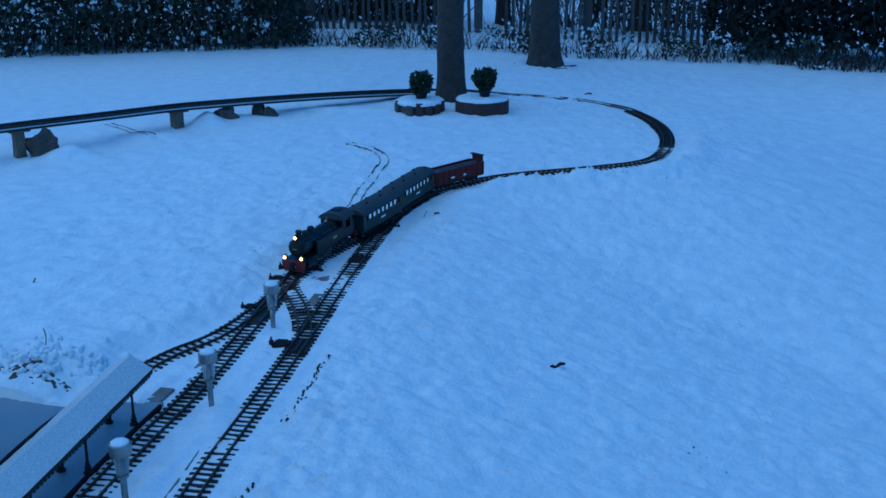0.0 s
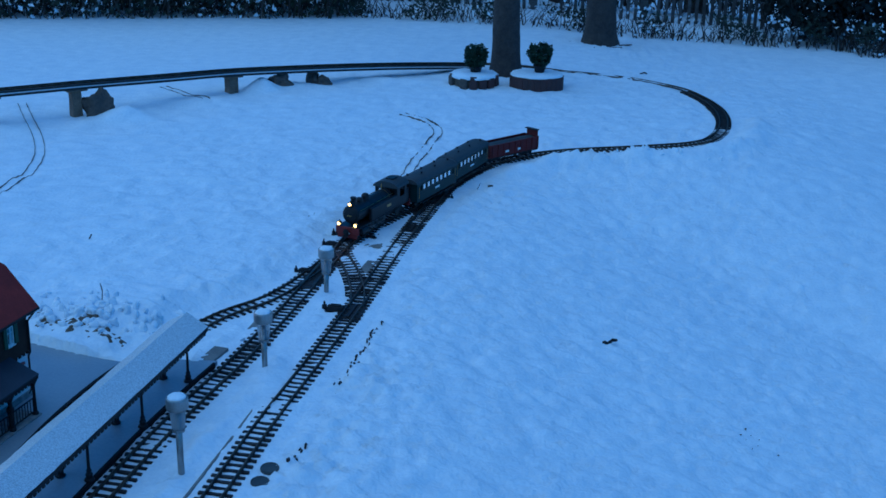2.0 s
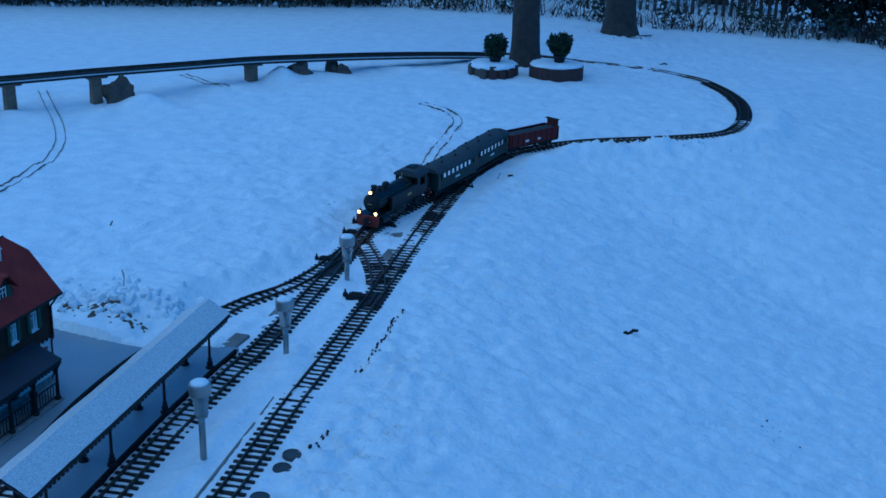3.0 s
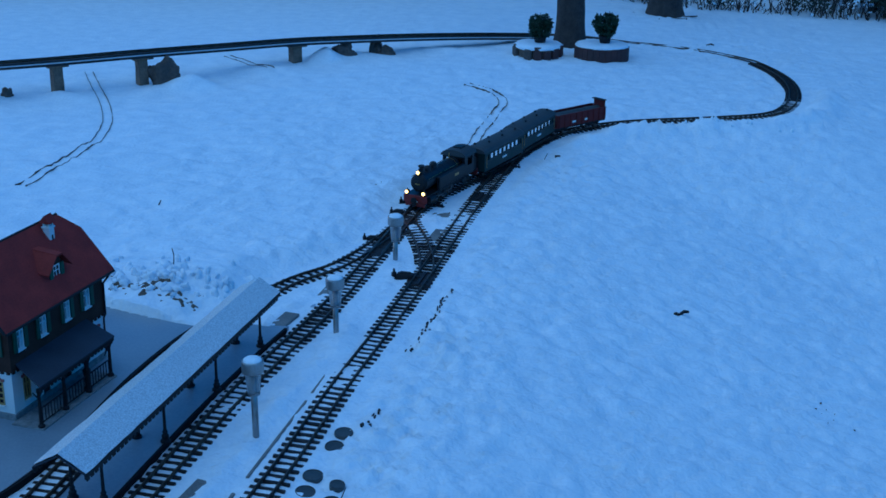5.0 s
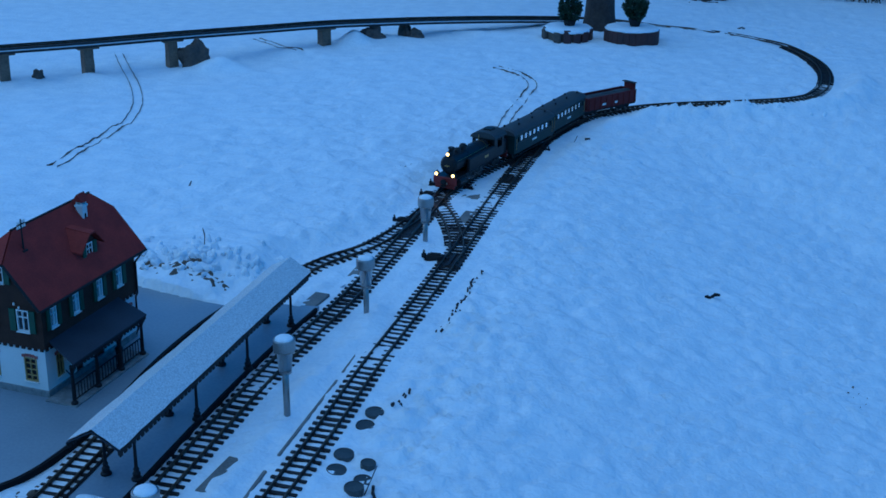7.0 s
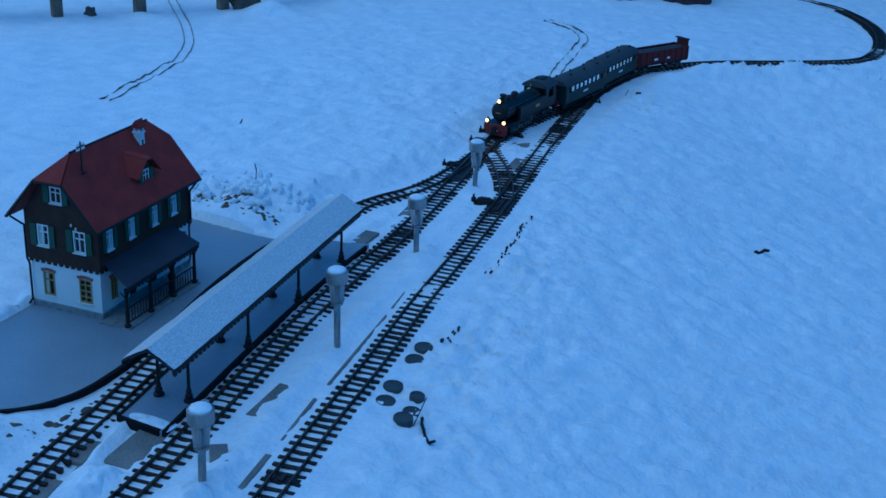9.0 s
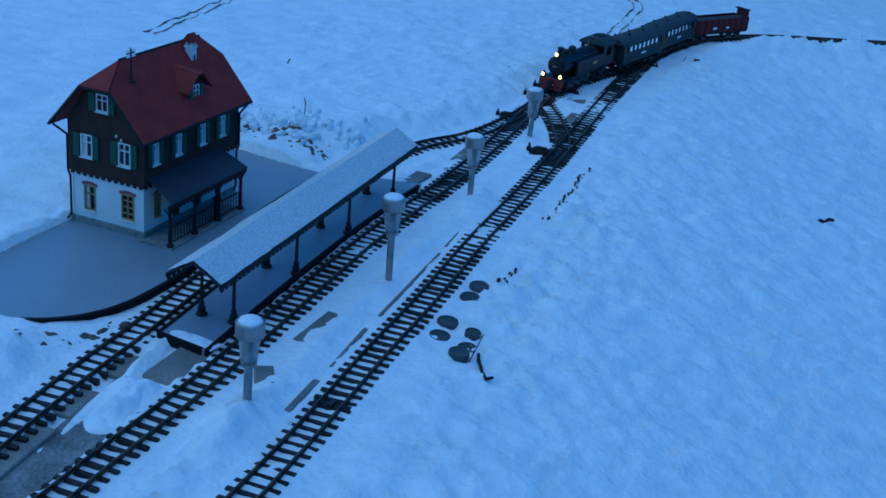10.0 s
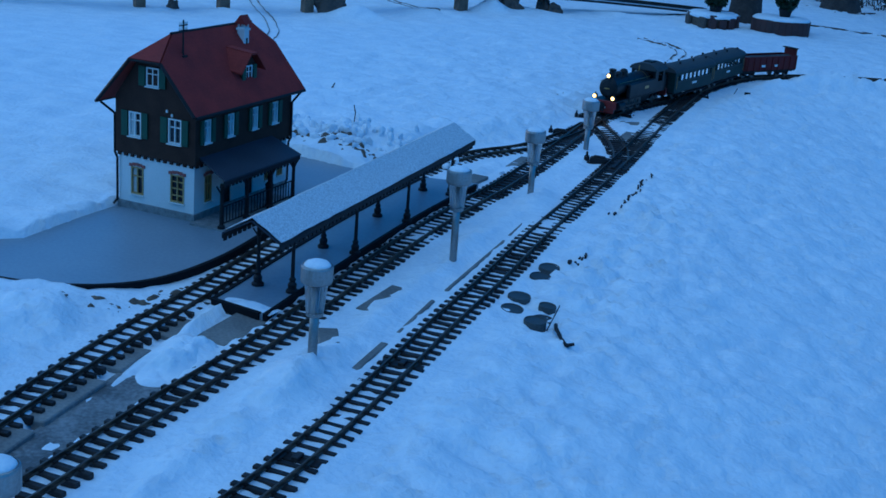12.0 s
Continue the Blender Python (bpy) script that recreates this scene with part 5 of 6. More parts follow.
def rock(name, label, x, y, sx, sy, sz, seed, snowcap=0.0, turn=0, sink=0.25):
    ob = thing(name, label, "rock", group="rocks by the bridge")
    z0 = gz(x, y) - sz * sink
    ob.matrix_world = pose(x, y, z0, 0, 0, turn)

    def lump(scale, lift, material, nm, sd, rough, lab=""):
        b = bmesh.new()
        bmesh.ops.create_icosphere(b, subdivisions=4, radius=1)
        for v in b.verts:
            n = noise.noise(v.co * 1.4 + Vector((sd, 0, 0))) * 0.55 * rough + noise.noise(v.co * 4 + Vector((0, sd, 0))) * 0.16 * rough
            p = v.co * (1 + n)
            v.co = Vector((p.x * sx * scale, p.y * sy * scale, lift + max(p.z, -0.4) * sz * scale))
        part(nm, b, material, ob, lab, smooth=True)
    lump(1.0, sz * 0.4, STONE, "stone", seed, 1.0)
    if snowcap:
        b = bmesh.new()
        bmesh.ops.create_icosphere(b, subdivisions=4, radius=1)
        for v in b.verts:
            p = v.co * (1 + 0.2 * noise.noise(v.co * 1.6 + Vector((seed, 3, 0))))
            v.co = Vector((p.x * sx * 1.15, sy * 1.05 + p.y * sy * 1.1, sz * (0.45 + snowcap) + p.z * sz * 0.75))
        part("snow_cap", b, SNOW, ob, "rounded cap of snow", smooth=True)
    return ob


rock("rock", "dark brown slab of rock with drifted snow beside a pier", -2.285, 6.25, 0.095, 0.055, 0.115, 3.0, 0.0, 25)
rock("rock", "brown rock beside a rounded drift of snow", -1.395, 7.16, 0.072, 0.05, 0.058, 7.0, 0.0, 10)
rock("rock", "two brown stones beneath the bridge", -1.215, 7.33, 0.042, 0.05, 0.085, 11.0, 0.0, 30)
rock("rock", "small brown stone beneath the bridge", -1.145, 7.30, 0.050, 0.045, 0.045, 13.0, 0.0, 0)
rock("rock", "small dark stone in the snow", -3.03, 5.80, 0.03, 0.03, 0.045, 17.0, 0.0, 0)
# faint rails beyond the bridge
FR = smooth_line([(-2.14, 7.10), (-2.00, 6.96), (-1.88, 6.80), (-1.76, 6.66)])
track(FR, "snow-covered track with only its rails showing", 0.0, (0, 0), ground_z(FR[:, 0], FR[:, 1]) - 0.008)

# ---- planters with boxwood at the foot of the tree ----
def leaf_cloud(n, place, size, seed):
    """Verts and faces of many small folded leaves at places given by a function of a random state."""
    rng = np.random.RandomState(seed)
    vs, fs = [], []
    for _ in range(n):
        c, outv = place(rng)
        if c is None:
            continue
        a = rng.normal(size=3)
        a /= np.linalg.norm(a)
        t = a * 0.8 + outv * 0.6
        t /= np.linalg.norm(t) + 1e-9
        u = np.cross(t, rng.normal(size=3))
        u /= np.linalg.norm(u) + 1e-9
        s = size * rng.uniform(0.6, 1.3)
        w = np.cross(t, u) * s * 0.12
        k = len(vs)
        vs += [c, c + t * s * 0.5 + u * s * 0.32 + w, c + t * s, c + t * s * 0.5 - u * s * 0.32 + w]
        fs += [(k, k + 1, k + 2), (k, k + 2, k + 3)]
    return vs, fs


def potted_bush(x, y, z, label, seed):
    ob = thing("potted_bush", label, "bush", group="boxwood bushes")
    ob.matrix_world = pose(x, y, z) @ Matrix.Scale(0.86, 4)
    part("pot", lathe(bmesh.new(), [(0.030, -0.005), (0.036, 0.0), (0.046, 0.045), (0.050, 0.047), (0.050, 0.055), (0.044, 0.055)], 20), IRON, ob, "dark flower pot")
    part("stem", coned((0, 0, 0.04), (0, 0, 0.10), 0.010, 0.006, seg=8), BARK, ob)

    def place(rng):
        d = rng.normal(size=3)
        d /= np.linalg.norm(d)
        r = rng.uniform(0.45, 1.0) ** 0.5
        lump = 1 + 0.28 * noise.noise(Vector(d * 2.2 + seed))
        width = 0.60 + 0.45 * (d[2] + 1) / 2
        c = np.array([d[0] * 0.098 * width * r * lump, d[1] * 0.098 * width * r * lump, 0.125 + d[2] * 0.088 * r * lump])
        return c, d
    vs, fs = leaf_cloud(2600, place, 0.022, seed)
    part("foliage", mesh_of("foliage", vs, fs, BOX), BOX, ob, "dense dark green leaves", kind="stuff")

    def place2(rng):
        c, d = place(rng)
        return (c, d) if d[2] > 0.75 else (None, None)
    vs, fs = leaf_cloud(260, place2, 0.016, seed + 50)
    part("snow_flecks", mesh_of("snow_flecks", vs, fs, SNOW_FINE), SNOW_FINE, ob, kind="stuff")
    return ob


def snow_heap(parent, r, z, hgt, seed):
    b = lathe(bmesh.new(), [(r, 0), (r * 1.01, hgt * 0.4), (r * 0.9, hgt * 0.8), (r * 0.5, hgt), (r * 0.1, hgt * 1.02)], 40, (0, 0, z), 0.02)
    for v in b.verts:
        v.co.z += 0.006 * noise.noise(v.co * 18 + Vector((seed, 0, 0)))
    part("snow_cover", b, SNOW, parent, "layer of snow", smooth=True)


PY2 = 7.42
tub = thing("planter", "round dark red wooden planter filled with snow", "planter", group="planters by the tree")
tz = gz(0.245, PY2)
tub.matrix_world = pose(0.245, PY2, tz)
for k in range(28):
    a = 2 * math.pi * k / 28
    b = boxed(-0.0190, -0.008, -0.03, 0.0190, 0.008, 0.080 + 0.0015 * math.sin(5 * k), bevel=0.001)
    bmesh.ops.transform(b, matrix=pose(0.168 * math.cos(a), 0.168 * math.sin(a), 0, 0, 0, math.degrees(a) + 90), verts=b.verts)
    part("stave", b, TUB, tub)
part("fill", lathe(bmesh.new(), [(0.160, -0.02), (0.161, 0.074)], 28), DIRT, tub)
snow_heap(tub, 0.172, 0.076, 0.022, 2)
bed2 = thing("planter", "round stone-edged planter half covered with snow", "planter", group="planters by the tree")
bz = gz(-0.165, PY2)
bed2.matrix_world = pose(-0.165, PY2 + 0.02, bz)
for k in range(15):
    a = 2 * math.pi * k / 15 + 0.1
    b = boxed(-0.026, -0.014, -0.03, 0.026, 0.014, 0.060 + 0.014 * math.sin(4.1 * k), bevel=0.007)
    bmesh.ops.transform(b, matrix=pose(0.150 * math.cos(a), 0.150 * math.sin(a), 0, random.uniform(-6, 6), 0, math.degrees(a) + 90 + random.uniform(-6, 6)), verts=b.verts)
    if k not in (9,):
        part("stone", b, TUB if 10 < k < 15 else STONE, bed2)
part("fill", lathe(bmesh.new(), [(0.138, -0.02), (0.142, 0.055)], 28), DIRT, bed2)
snow_heap(bed2, 0.160, 0.052, 0.032, 5)
potted_bush(0.262, PY2, tz + 0.096, "dark green heart-shaped boxwood in a pot on the planter", 5)
potted_bush(-0.155, PY2 + 0.01, bz + 0.072, "small dark green clipped boxwood in a pot with snow flecks", 9)


# ---- trees ----
def tree(x, y, r, height, label, seed, low=True):
    ob = thing("tree", label, "tree", group="garden trees")
    z = gz(x, y)
    ob.matrix_world = pose(x, y, z - 0.05)
    rng = random.Random(seed)
    b = bmesh.new()
    seg, rings = 26, []
    n = 40
    for k in range(n + 1):
        f = k / n
        h = height * f ** 1.6
        rad = r * (1 - 0.75 * f ** 1.6) * (1 + 0.45 * math.exp(-h / 0.09))
        ring = []
        for i in range(seg):
            a = 2 * math.pi * i / seg
            q = rad * (1 + 0.05 * noise.noise(Vector((math.cos(a) * 2, math.sin(a) * 2, h * 3 + seed))) + 0.035 * noise.noise(Vector((math.cos(a) * 9, math.sin(a) * 9, h * 12 + seed))))
            ring.append((q * math.cos(a) + 0.01 * math.sin(h * 1.3 + seed), q * math.sin(a), h))
        rings.append(ring)
    loft(b, rings)
    trunk = part("trunk", b, BARK, ob, "rough dark bark", smooth=True)
    lb = bmesh.new()
    tips = []
    for k in range(16):
        h = height * (0.42 + 0.55 * k / 16)
        a = rng.uniform(0, 6.28)
        ln = (1.25 - h / height) * 1.5 * rng.uniform(0.7, 1.1)
        p0 = Vector((0, 0, h))
        p1 = p0 + Vector((math.cos(a) * ln, math.sin(a) * ln, 0.15 * ln))
        cone(lb, p0, p1, r * 0.16, r * 0.03, 7)
        for j in range(6):
            q = p0.lerp(p1, 0.35 + 0.1 * j)
            e = q + Vector((rng.uniform(-0.4, 0.4), rng.uniform(-0.4, 0.4), rng.uniform(-0.25, 0.2)))
            cone(lb, q, e, r * 0.04, r * 0.01, 5)
            tips.append((q, e))
    part("limbs", lb, BARK, ob)

    def place(rg):
        q, e = tips[rg.randint(len(tips))]
        c = np.array(q.lerp(e, rg.uniform(0.2, 1.1))) + rg.normal(size=3) * 0.05
        return c, rg.normal(size=3) * 0.3
    vs, fs = leaf_cloud(5000, place, 0.06, seed)
    part("crown", mesh_of("crown", vs, fs, CONIFER), CONIFER, ob, "sparse dark needles", kind="stuff")
    return ob


tree(0.045, 7.83, 0.098, 4.6, "tall conifer with a dark rough trunk beside two planters", 3)
tree(0.80, 9.32, 0.122, 5.2, "thick dark conifer trunk standing in the snow before the fence", 8)
tree(0.60, 12.1, 0.075, 4.8, "slim dark tree trunk behind the picket fence", 14)
tree(2.02, 12.2, 0.11, 5.0, "dark tree trunk behind the picket fence", 21)
tree(-0.82, 12.0, 0.06, 4.4, "slim dark trunk behind the picket fence", 27)
b = bmesh.new()
for k in range(9):
    a = k * 0.9
    cone(b, (0.80 + 0.10 * math.cos(a), 9.30 - 0.05 + 0.10 * math.sin(a), gz(0.8, 9.2) - 0.01), (0.80 + 0.26 * math.cos(a), 9.24 + 0.20 * math.sin(a), gz(0.8, 9.2) + 0.012), 0.012, 0.004, 5)
roots = new("bark_litter", part("bark_litter", b, BARK, None).data)
bpy.data.objects.remove([o for o in bpy.data.objects if o.data == roots.data and o != roots][0])
tagged(roots, "dark fallen twigs and bark round the tree foot", "bark litter", kind="stuff")


# ---- hedge, shrubs and fence at the end of the garden ----
def back_y(x):
    return float(np.interp(x, [-8, -4.2, -2.6, -1.2, 0.0, 1.3, 2.4, 3.6, 8], [8.6, 9.62, 9.97, 10.12, 9.96, 9.66, 9.62, 9.40, 9.0]))


def shrub_row(name, label, x0, x1, tall, deep, n_leaf, size, material, n_twig, n_snow, seed, density_low=0.0, snow_size=0.05, off=0.0):
    ob = thing(name, label, "hedge", kind="stuff")
    ph = seed * 1.7

    def place(rng):
        x = rng.uniform(x0, x1)
        h = rng.beta(1.2, 1.4) * tall
        top = tall * (0.75 + 0.25 * noise.noise(Vector((x * 1.9, ph, 0))))
        if h > top or noise.noise(Vector((x * 3.1, h * 4.0, ph))) < density_low:
            return None, None
        y = back_y(x) + off + rng.uniform(0, deep)
        return np.array([x, y, max(0.0, gz0(x, y)) + h]), np.array([0, -0.4, 0.3])
    vs, fs = leaf_cloud(n_leaf, place, size, seed)
    if fs:
        part("foliage", mesh_of("foliage", vs, fs, material), material, ob, kind="stuff")
    rng = np.random.RandomState(seed + 7)
    tv, tf = [], []
    for _ in range(n_twig):
        x = rng.uniform(x0, x1)
        y = back_y(x) + off + rng.uniform(0, deep)
        p = np.array([x, y, gz0(x, y) - 0.02])
        d = np.array([rng.normal() * 0.45, rng.normal() * 0.25, 1.0])
        ln, r = tall * rng.uniform(0.35, 1.0), rng.uniform(0.003, 0.009)
        for s in range(3):
            q = p + d * ln / 3
            k = len(tv)
            for c, rr in ((p, r), (q, r * 0.7)):
                tv += [c + np.array([rr * math.cos(t), rr * math.sin(t), 0]) for t in (0, 2.1, 4.2)]
            tf += [(k + i, k + (i + 1) % 3, k + 3 + (i + 1) % 3, k + 3 + i) for i in range(3)]
            p, r = q, r * 0.7
            d = d + np.array([rng.normal() * 0.4, rng.normal() * 0.2, rng.normal() * 0.25])
    if tf:
        part("twigs", mesh_of("twigs", tv, tf, TWIG), TWIG, ob, kind="stuff")

    def place_s(rng):
        x = rng.uniform(x0, x1)
        h = rng.uniform(0.0, 1.0) ** 1.1 * tall
        if noise.noise(Vector((x * 3.7, h * 5.0, ph + 9))) < 0.02:
            return None, None
        y = back_y(x) + off + rng.uniform(-0.04, deep * 0.8)
        return np.array([x, y, gz0(x, y) + h]), np.array([0, -0.3, 0.8])
    vs, fs = leaf_cloud(n_snow, place_s, snow_size, seed + 3)
    if fs:
        part("snow_flecks", mesh_of("snow_flecks", vs, fs, SNOW_FINE), SNOW_FINE, ob, "scraps of snow caught in the twigs", kind="stuff")
    return ob


GXS = np.linspace(-9, 9, 181)
GZS = ground_z(GXS, np.array([back_y(x) for x in GXS]) + 0.2)


def gz0(x, y):
    return float(np.interp(x, GXS, GZS))


shrub_row("hedge", "dark evergreen hedge flecked with snow", -6.5, -1.25, 1.15, 0.9, 26000, 0.060, LEAF, 900, 5200, 2, -0.6, 0.055)
shrub_row("hedge", "low bare shrubs with snow under the fence", -1.3, 3.1, 0.24, 0.4, 5200, 0.036, LEAF, 600, 700, 4, 0.05, 0.04)
shrub_row("hedge", "tall black conifer hedge", 2.35, 7.0, 1.5, 1.1, 34000, 0.070, CONIFER, 200, 30, 6, -0.9, 0.03, off=0.15)
shrub_row("hedge", "dark shrubs behind the picket fence", -1.9, 0.12, 1.2, 0.7, 9000, 0.060, LEAF, 300, 500, 12, -0.35, 0.05, off=1.7)
shrub_row("hedge", "sparse dark shrubs behind the picket fence", 0.62, 2.7, 1.1, 0.6, 4200, 0.055, LEAF, 320, 200, 18, -0.02, 0.05, off=1.9)
shrub_row("hedge", "low bare shrubs under the conifers with snow", 2.9, 6.5, 0.24, 0.3, 2200, 0.040, LEAF, 700, 700, 14, 0.0, 0.035, off=-0.12)

fence = thing("picket_fence", "tall weathered wooden picket fence at the garden's end", "fence")
fx = np.arange(-1.25, 2.75, 0.068)
for i, x in enumerate(fx):
    if 0.30 < x < 0.52 or 1.30 < x < 1.42 or random.random() < 0.05:
        continue
    y = back_y(x) + 1.25
    z = gz0(x, y)
    b = boxed(-0.017, -0.008, -0.05, 0.017, 0.008, 1.25, bevel=0.003)
    for v in b.verts:
        if v.co.z > 1.2:
            v.co.x *= 0.35
    part("picket", b, PALE, fence).matrix_local = pose(x + random.uniform(-0.008, 0.008), y - 0.012, z + random.uniform(-0.03, 0.02), random.uniform(-1.5, 1.5), random.uniform(-2.2, 2.2), random.uniform(-4, 4))
for hz in (0.48, 1.0):
    for x0, x1 in ((-1.30, 0.9), (0.9, 3.12)):
        p0, p1 = Vector((x0, back_y(x0) + 1.265, gz0(x0, 0) + hz)), Vector((x1, back_y(x1) + 1.265, gz0(x1, 0) + hz))
        part("cross_rail", coned(p0, p1, 0.028, 0.028, seg=4), PALE, fence)
for x in (-1.28, 0.33, 1.34, 3.1):
    part("fence_post", boxed(x - 0.04, back_y(x) + 1.29, -0.1, x + 0.04, back_y(x) + 1.37, 1.3, bevel=0.006), PALE, fence)

# ---- small things on the snow ----
def disc(x, y, r, lift, tilt):
    ob = thing("round_slab", "dark round slab bared of snow beside the track", "paving slab", group="round slabs")
    ob.matrix_world = pose(x, y, gz(x, y) + lift + 0.002, tilt, random.uniform(-4, 4), random.uniform(0, 90))
    part("slab", lathe(bmesh.new(), [(r * 0.96, -0.030), (r, -0.026), (r, -0.002), (r * 0.96, 0.0), (r * 0.90, 0.0), (r * 0.86, -0.0015), (r * 0.1, -0.0012)], 26), DISC, ob)
    return ob


for x, y, r, lift, tilt in ((-0.605, 2.223, 0.0245, 0.004, 3), (-0.617, 2.150, 0.0245, 0.006, 2), (-0.645, 2.006, 0.0255, 0.007, 2), (-0.651, 1.938, 0.0250, 0.003, 5), (-0.582, 1.902, 0.0225, 0.005, 3), (-0.592, 1.840, 0.0235, 0.005, 2), (-0.580, 1.972, 0.0190, 0.000, 4)):
    disc(x, y, r, lift, tilt)


def debris(name, label, cat, x, y, pieces, spread, size, material, seed, flat=0.35):
    rng = random.Random(seed)
    b = bmesh.new()
    for _ in range(pieces):
        px, py = x + rng.gauss(0, spread[0]), y + rng.gauss(0, spread[1])
        s = size * rng.uniform(0.3, 1.2)
        m = pose(px, py, gz(px, py) + s * flat * 0.15, rng.uniform(0, 360), rng.uniform(0, 360), rng.uniform(0, 360))
        r = bmesh.ops.create_icosphere(b, subdivisions=2, radius=s, matrix=m @ Matrix.Diagonal((1, rng.uniform(0.5, 0.9), rng.uniform(0.3, 0.7), 1)))
        for v in r["verts"]:
            v.co += Vector((rng.uniform(-1, 1), rng.uniform(-1, 1), rng.uniform(-1, 1))) * s * 0.16
    ob = new(name, part(name, b, material, None, smooth=True).data)
    bpy.data.objects.remove([o for o in bpy.data.objects if o.data == ob.data and o != ob][0])
    return tagged(ob, label, cat, kind="stuff")


def soil(label, x, y, turn, lx, ly, seed, lift=-0.0025):
    """A rough sheet of soil that breaks through the snow in patches."""
    nx_, ny_ = int(lx / 0.005), int(ly / 0.005)
    u_, v_ = np.meshgrid(np.linspace(-1, 1, nx_), np.linspace(-1, 1, ny_))
    ca, sa = math.cos(radians(turn)), math.sin(radians(turn))
    px = x + (u_ * lx * ca - v_ * ly * sa).ravel() / 2
    py = y + (u_ * lx * sa + v_ * ly * ca).ravel() / 2
    fade = ((u_ ** 2 + v_ ** 2).ravel()) * 0.010
    pz = ground_z(px, py) + lift + 0.0075 * vnoise(px, py, 38.0, seed) + 0.0105 * vnoise(px, py, 90.0, seed + 1) - fade
    id_ = np.arange(nx_ * ny_).reshape(ny_, nx_)
    q_ = np.stack([id_[:-1, :-1], id_[:-1, 1:], id_[1:, 1:], id_[1:, :-1]], -1).reshape(-1, 4)
    ob = new("soil_patch", mesh_of("soil_patch", np.stack([px, py, pz], 1).tolist(), q_.tolist(), DIRT, True))
    return tagged(ob, label, "soil", kind="stuff")


soil("brown soil and withered grass showing through the snow", -1.345, 3.005, -18.6, 0.50, 0.17, 5, -0.003)
soil("dark soil showing through the snow along the platform kerb", -1.45, 1.590, 20, 0.36, 0.11, 9, -0.0045)
soil("brown soil beside the station track", -1.335, 1.71, 70, 0.30, 0.055, 11, -0.002)
soil("dark soil in the snow by the turnout", -0.86, 4.36, 20, 0.20, 0.10, 15, -0.006)
soil("brown soil between track and boards", -0.50, 4.20, 60, 0.16, 0.06, 17, -0.003)
debris("snow_crumbs", "loose lumps of cleared snow behind the platform", "snow", -1.40, 3.09, 170, (0.18, 0.06), 0.019, SNOW, 23, 1.0)
debris("snow_crumbs", "loose lumps of snow along the curve", "snow", 0.62, 5.66, 40, (0.28, 0.04), 0.013, SNOW, 27, 1.0)


def stick(label, x, y, segs, r, lift=0.0):
    ob = thing("twig", label, "twig", group="twigs in the snow")
    z = gz(x, y) + lift
    b = bmesh.new()
    for a, c in zip(segs, segs[1:]):
        cone(b, (x + a[0], y + a[1], z + a[2]), (x + c[0], y + c[1], z + c[2]), r, r * 0.75, 6)
    part("stem", b, IRON, ob)
    return ob


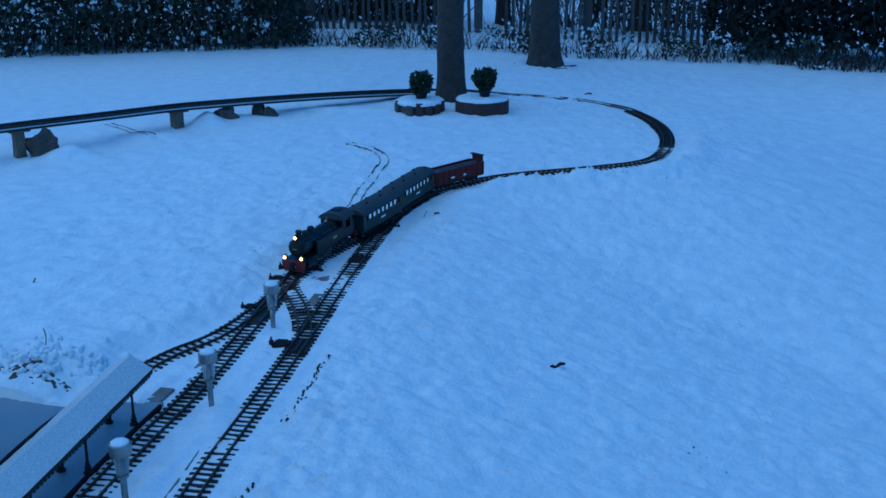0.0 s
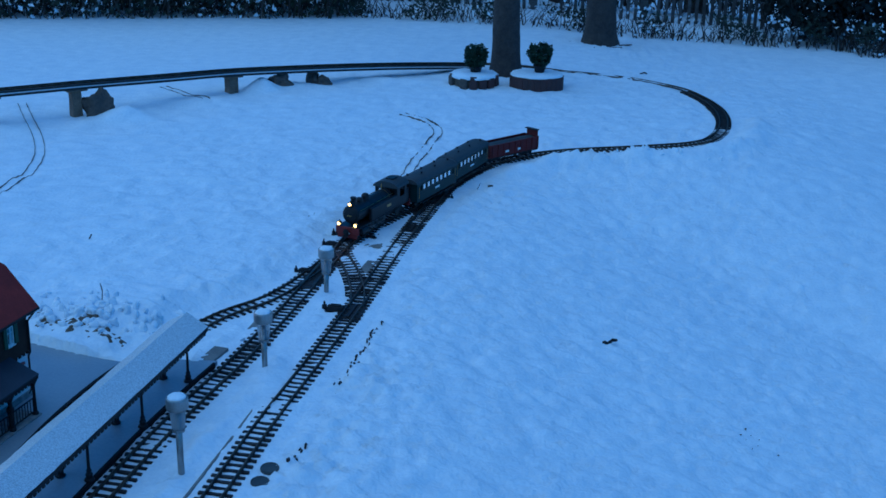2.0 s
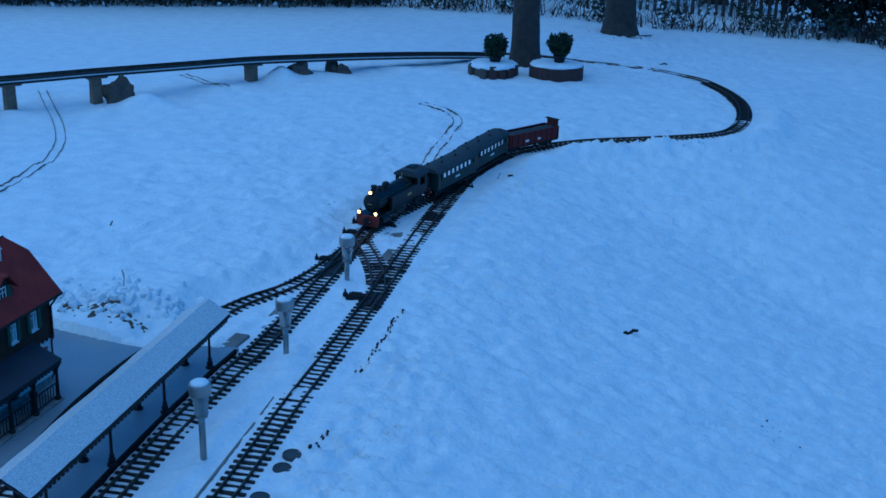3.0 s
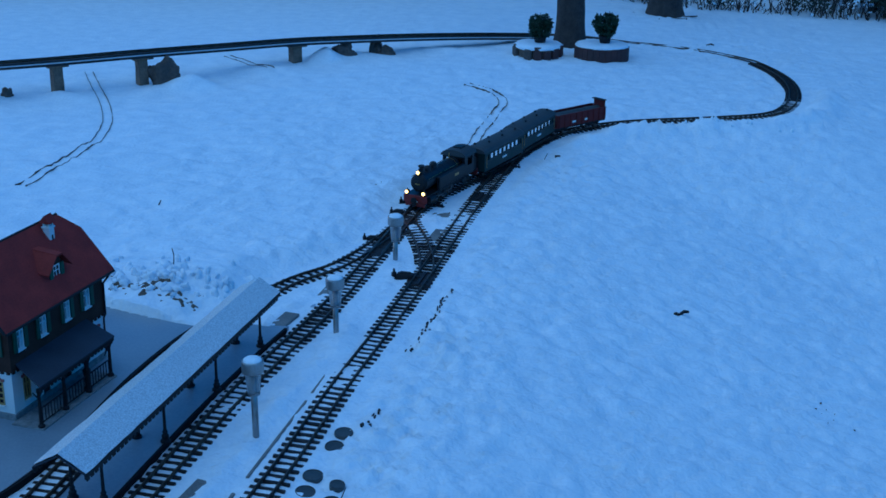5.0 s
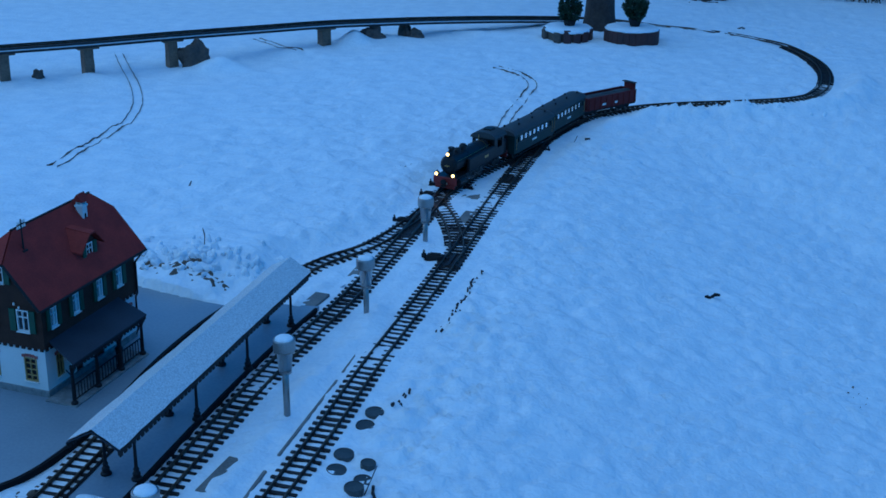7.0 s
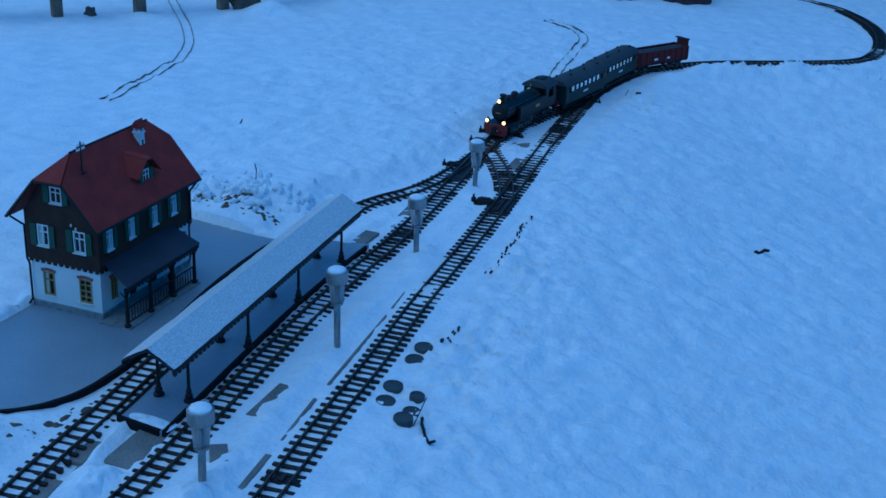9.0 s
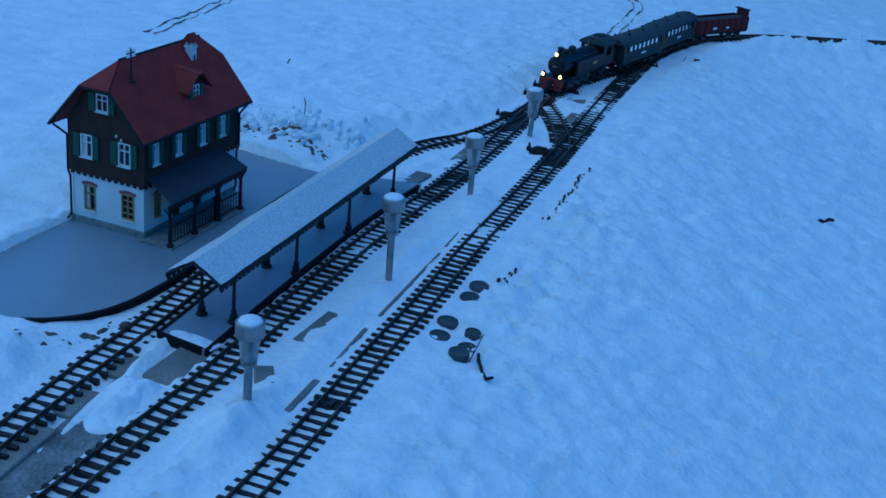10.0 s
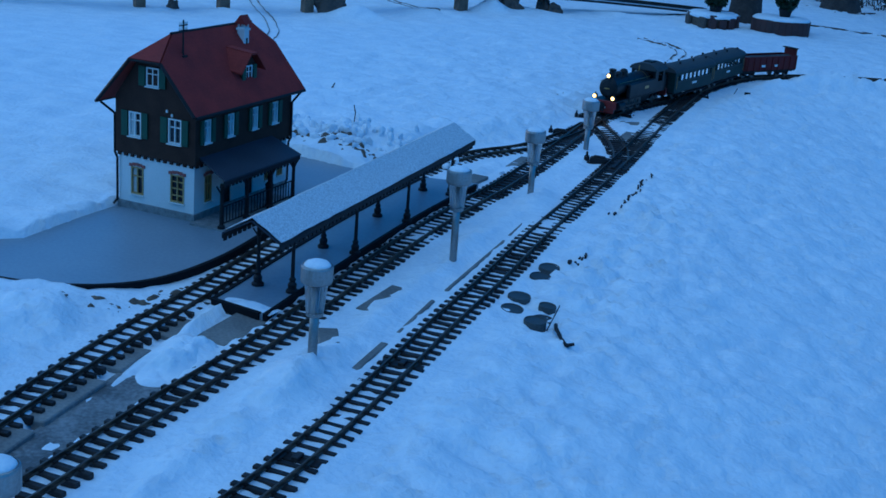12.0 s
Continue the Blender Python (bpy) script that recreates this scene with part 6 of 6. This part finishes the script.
def snow_drift(label, x, y, z, turn, lx, ly, height, seed):
    """A low rounded heap of snow on a flat board."""
    n_, m_ = 40, 16
    vs, fs = [], []
    ca, sa = math.cos(radians(turn)), math.sin(radians(turn))
    for j_ in range(m_ + 1):
        for i_ in range(n_ + 1):
            u_, v_ = 2 * i_ / n_ - 1, 2 * j_ / m_ - 1
            px, py = x + (u_ * lx * ca - v_ * ly * sa) / 2, y + (u_ * lx * sa + v_ * ly * ca) / 2
            r_ = max(0.0, 1 - u_ ** 4 - v_ ** 2)
            h_ = height * r_ * (0.75 + 0.5 * float(vnoise(px, py, 28.0, seed)) + 0.2 * float(vnoise(px, py, 70.0, seed + 1)))
            vs.append((px, py, z - 0.001 + max(h_, 0.0)))
    fs = [(j_ * (n_ + 1) + i_, j_ * (n_ + 1) + i_ + 1, (j_ + 1) * (n_ + 1) + i_ + 1, (j_ + 1) * (n_ + 1) + i_) for j_ in range(m_) for i_ in range(n_)]
    ob = new("snow_drift", mesh_of("snow_drift", vs, fs, SNOW, True))
    return tagged(ob, label, "snow", kind="stuff")


snow_drift("low drift of snow on the end of the island platform", -1.145, 1.702, 0.011, -19, 0.125, 0.040, 0.014, 61)
snow_drift("heap of cleared snow between two station tracks", -1.178, 1.425, -0.014, 78, 0.22, 0.095, 0.040, 67)
stick("bent black twig lying on the snow by the slabs", -0.540, 1.815, [(-0.012, 0.055, 0.003), (-0.008, 0.022, 0.007), (0.000, 0.000, 0.006), (0.008, -0.030, 0.006), (0.020, -0.052, 0.004), (0.034, -0.044, 0.006)], 0.0045, 0.007)
stick("thin dark stalk sticking out of the snow", -0.566, 1.828, [(0.0, 0.0, 0.0), (0.008, 0.05, 0.012), (0.014, 0.10, 0.020)], 0.0014)
stick("withered stalk standing in the snow", -1.335, 3.19, [(0, 0, -0.01), (0.004, 0, 0.03), (-0.003, 0.004, 0.055)], 0.002)
# Bent black stick: its colour stands for a small shaded hollow with crumbs.
stick("short bent dark stick standing in for a small hollow with crumbs", 0.393, 3.508, [(-0.034, -0.022, 0.004), (-0.020, -0.016, 0.010), (-0.006, -0.014, 0.003), (0.010, 0.004, 0.010), (0.028, 0.016, 0.005)], 0.007, 0.0)
stick("thin grass stalk in the snow", -0.10, 4.93, [(-0.01, -0.01, 0), (0.008, 0.008, 0.035)], 0.002)
stick("dark twig beside the curve", 1.0, 7.95, [(-0.02, 0, 0), (0.01, 0.01, 0.01), (0.03, 0.0, 0.004)], 0.006)
# Soil-coloured crumbs take the place of a dark hollow's shade in the snow.
debris("soil_patch", "soil-coloured crumbs standing in for a shaded hollow in the snowy slope", "soil", 0.828, 3.03, 9, (0.03, 0.04), 0.005, DIRT, 31, -1.0)
stick("small dark lump of wood on the snow", -0.045, 4.98, [(-0.012, 0, 0.002), (0.012, 0.003, 0.004)], 0.006, -0.003)
stick("dark stake in the snow before the hedge", -1.62, 3.95, [(0, 0, 0), (0.01, 0, 0.02)], 0.003)
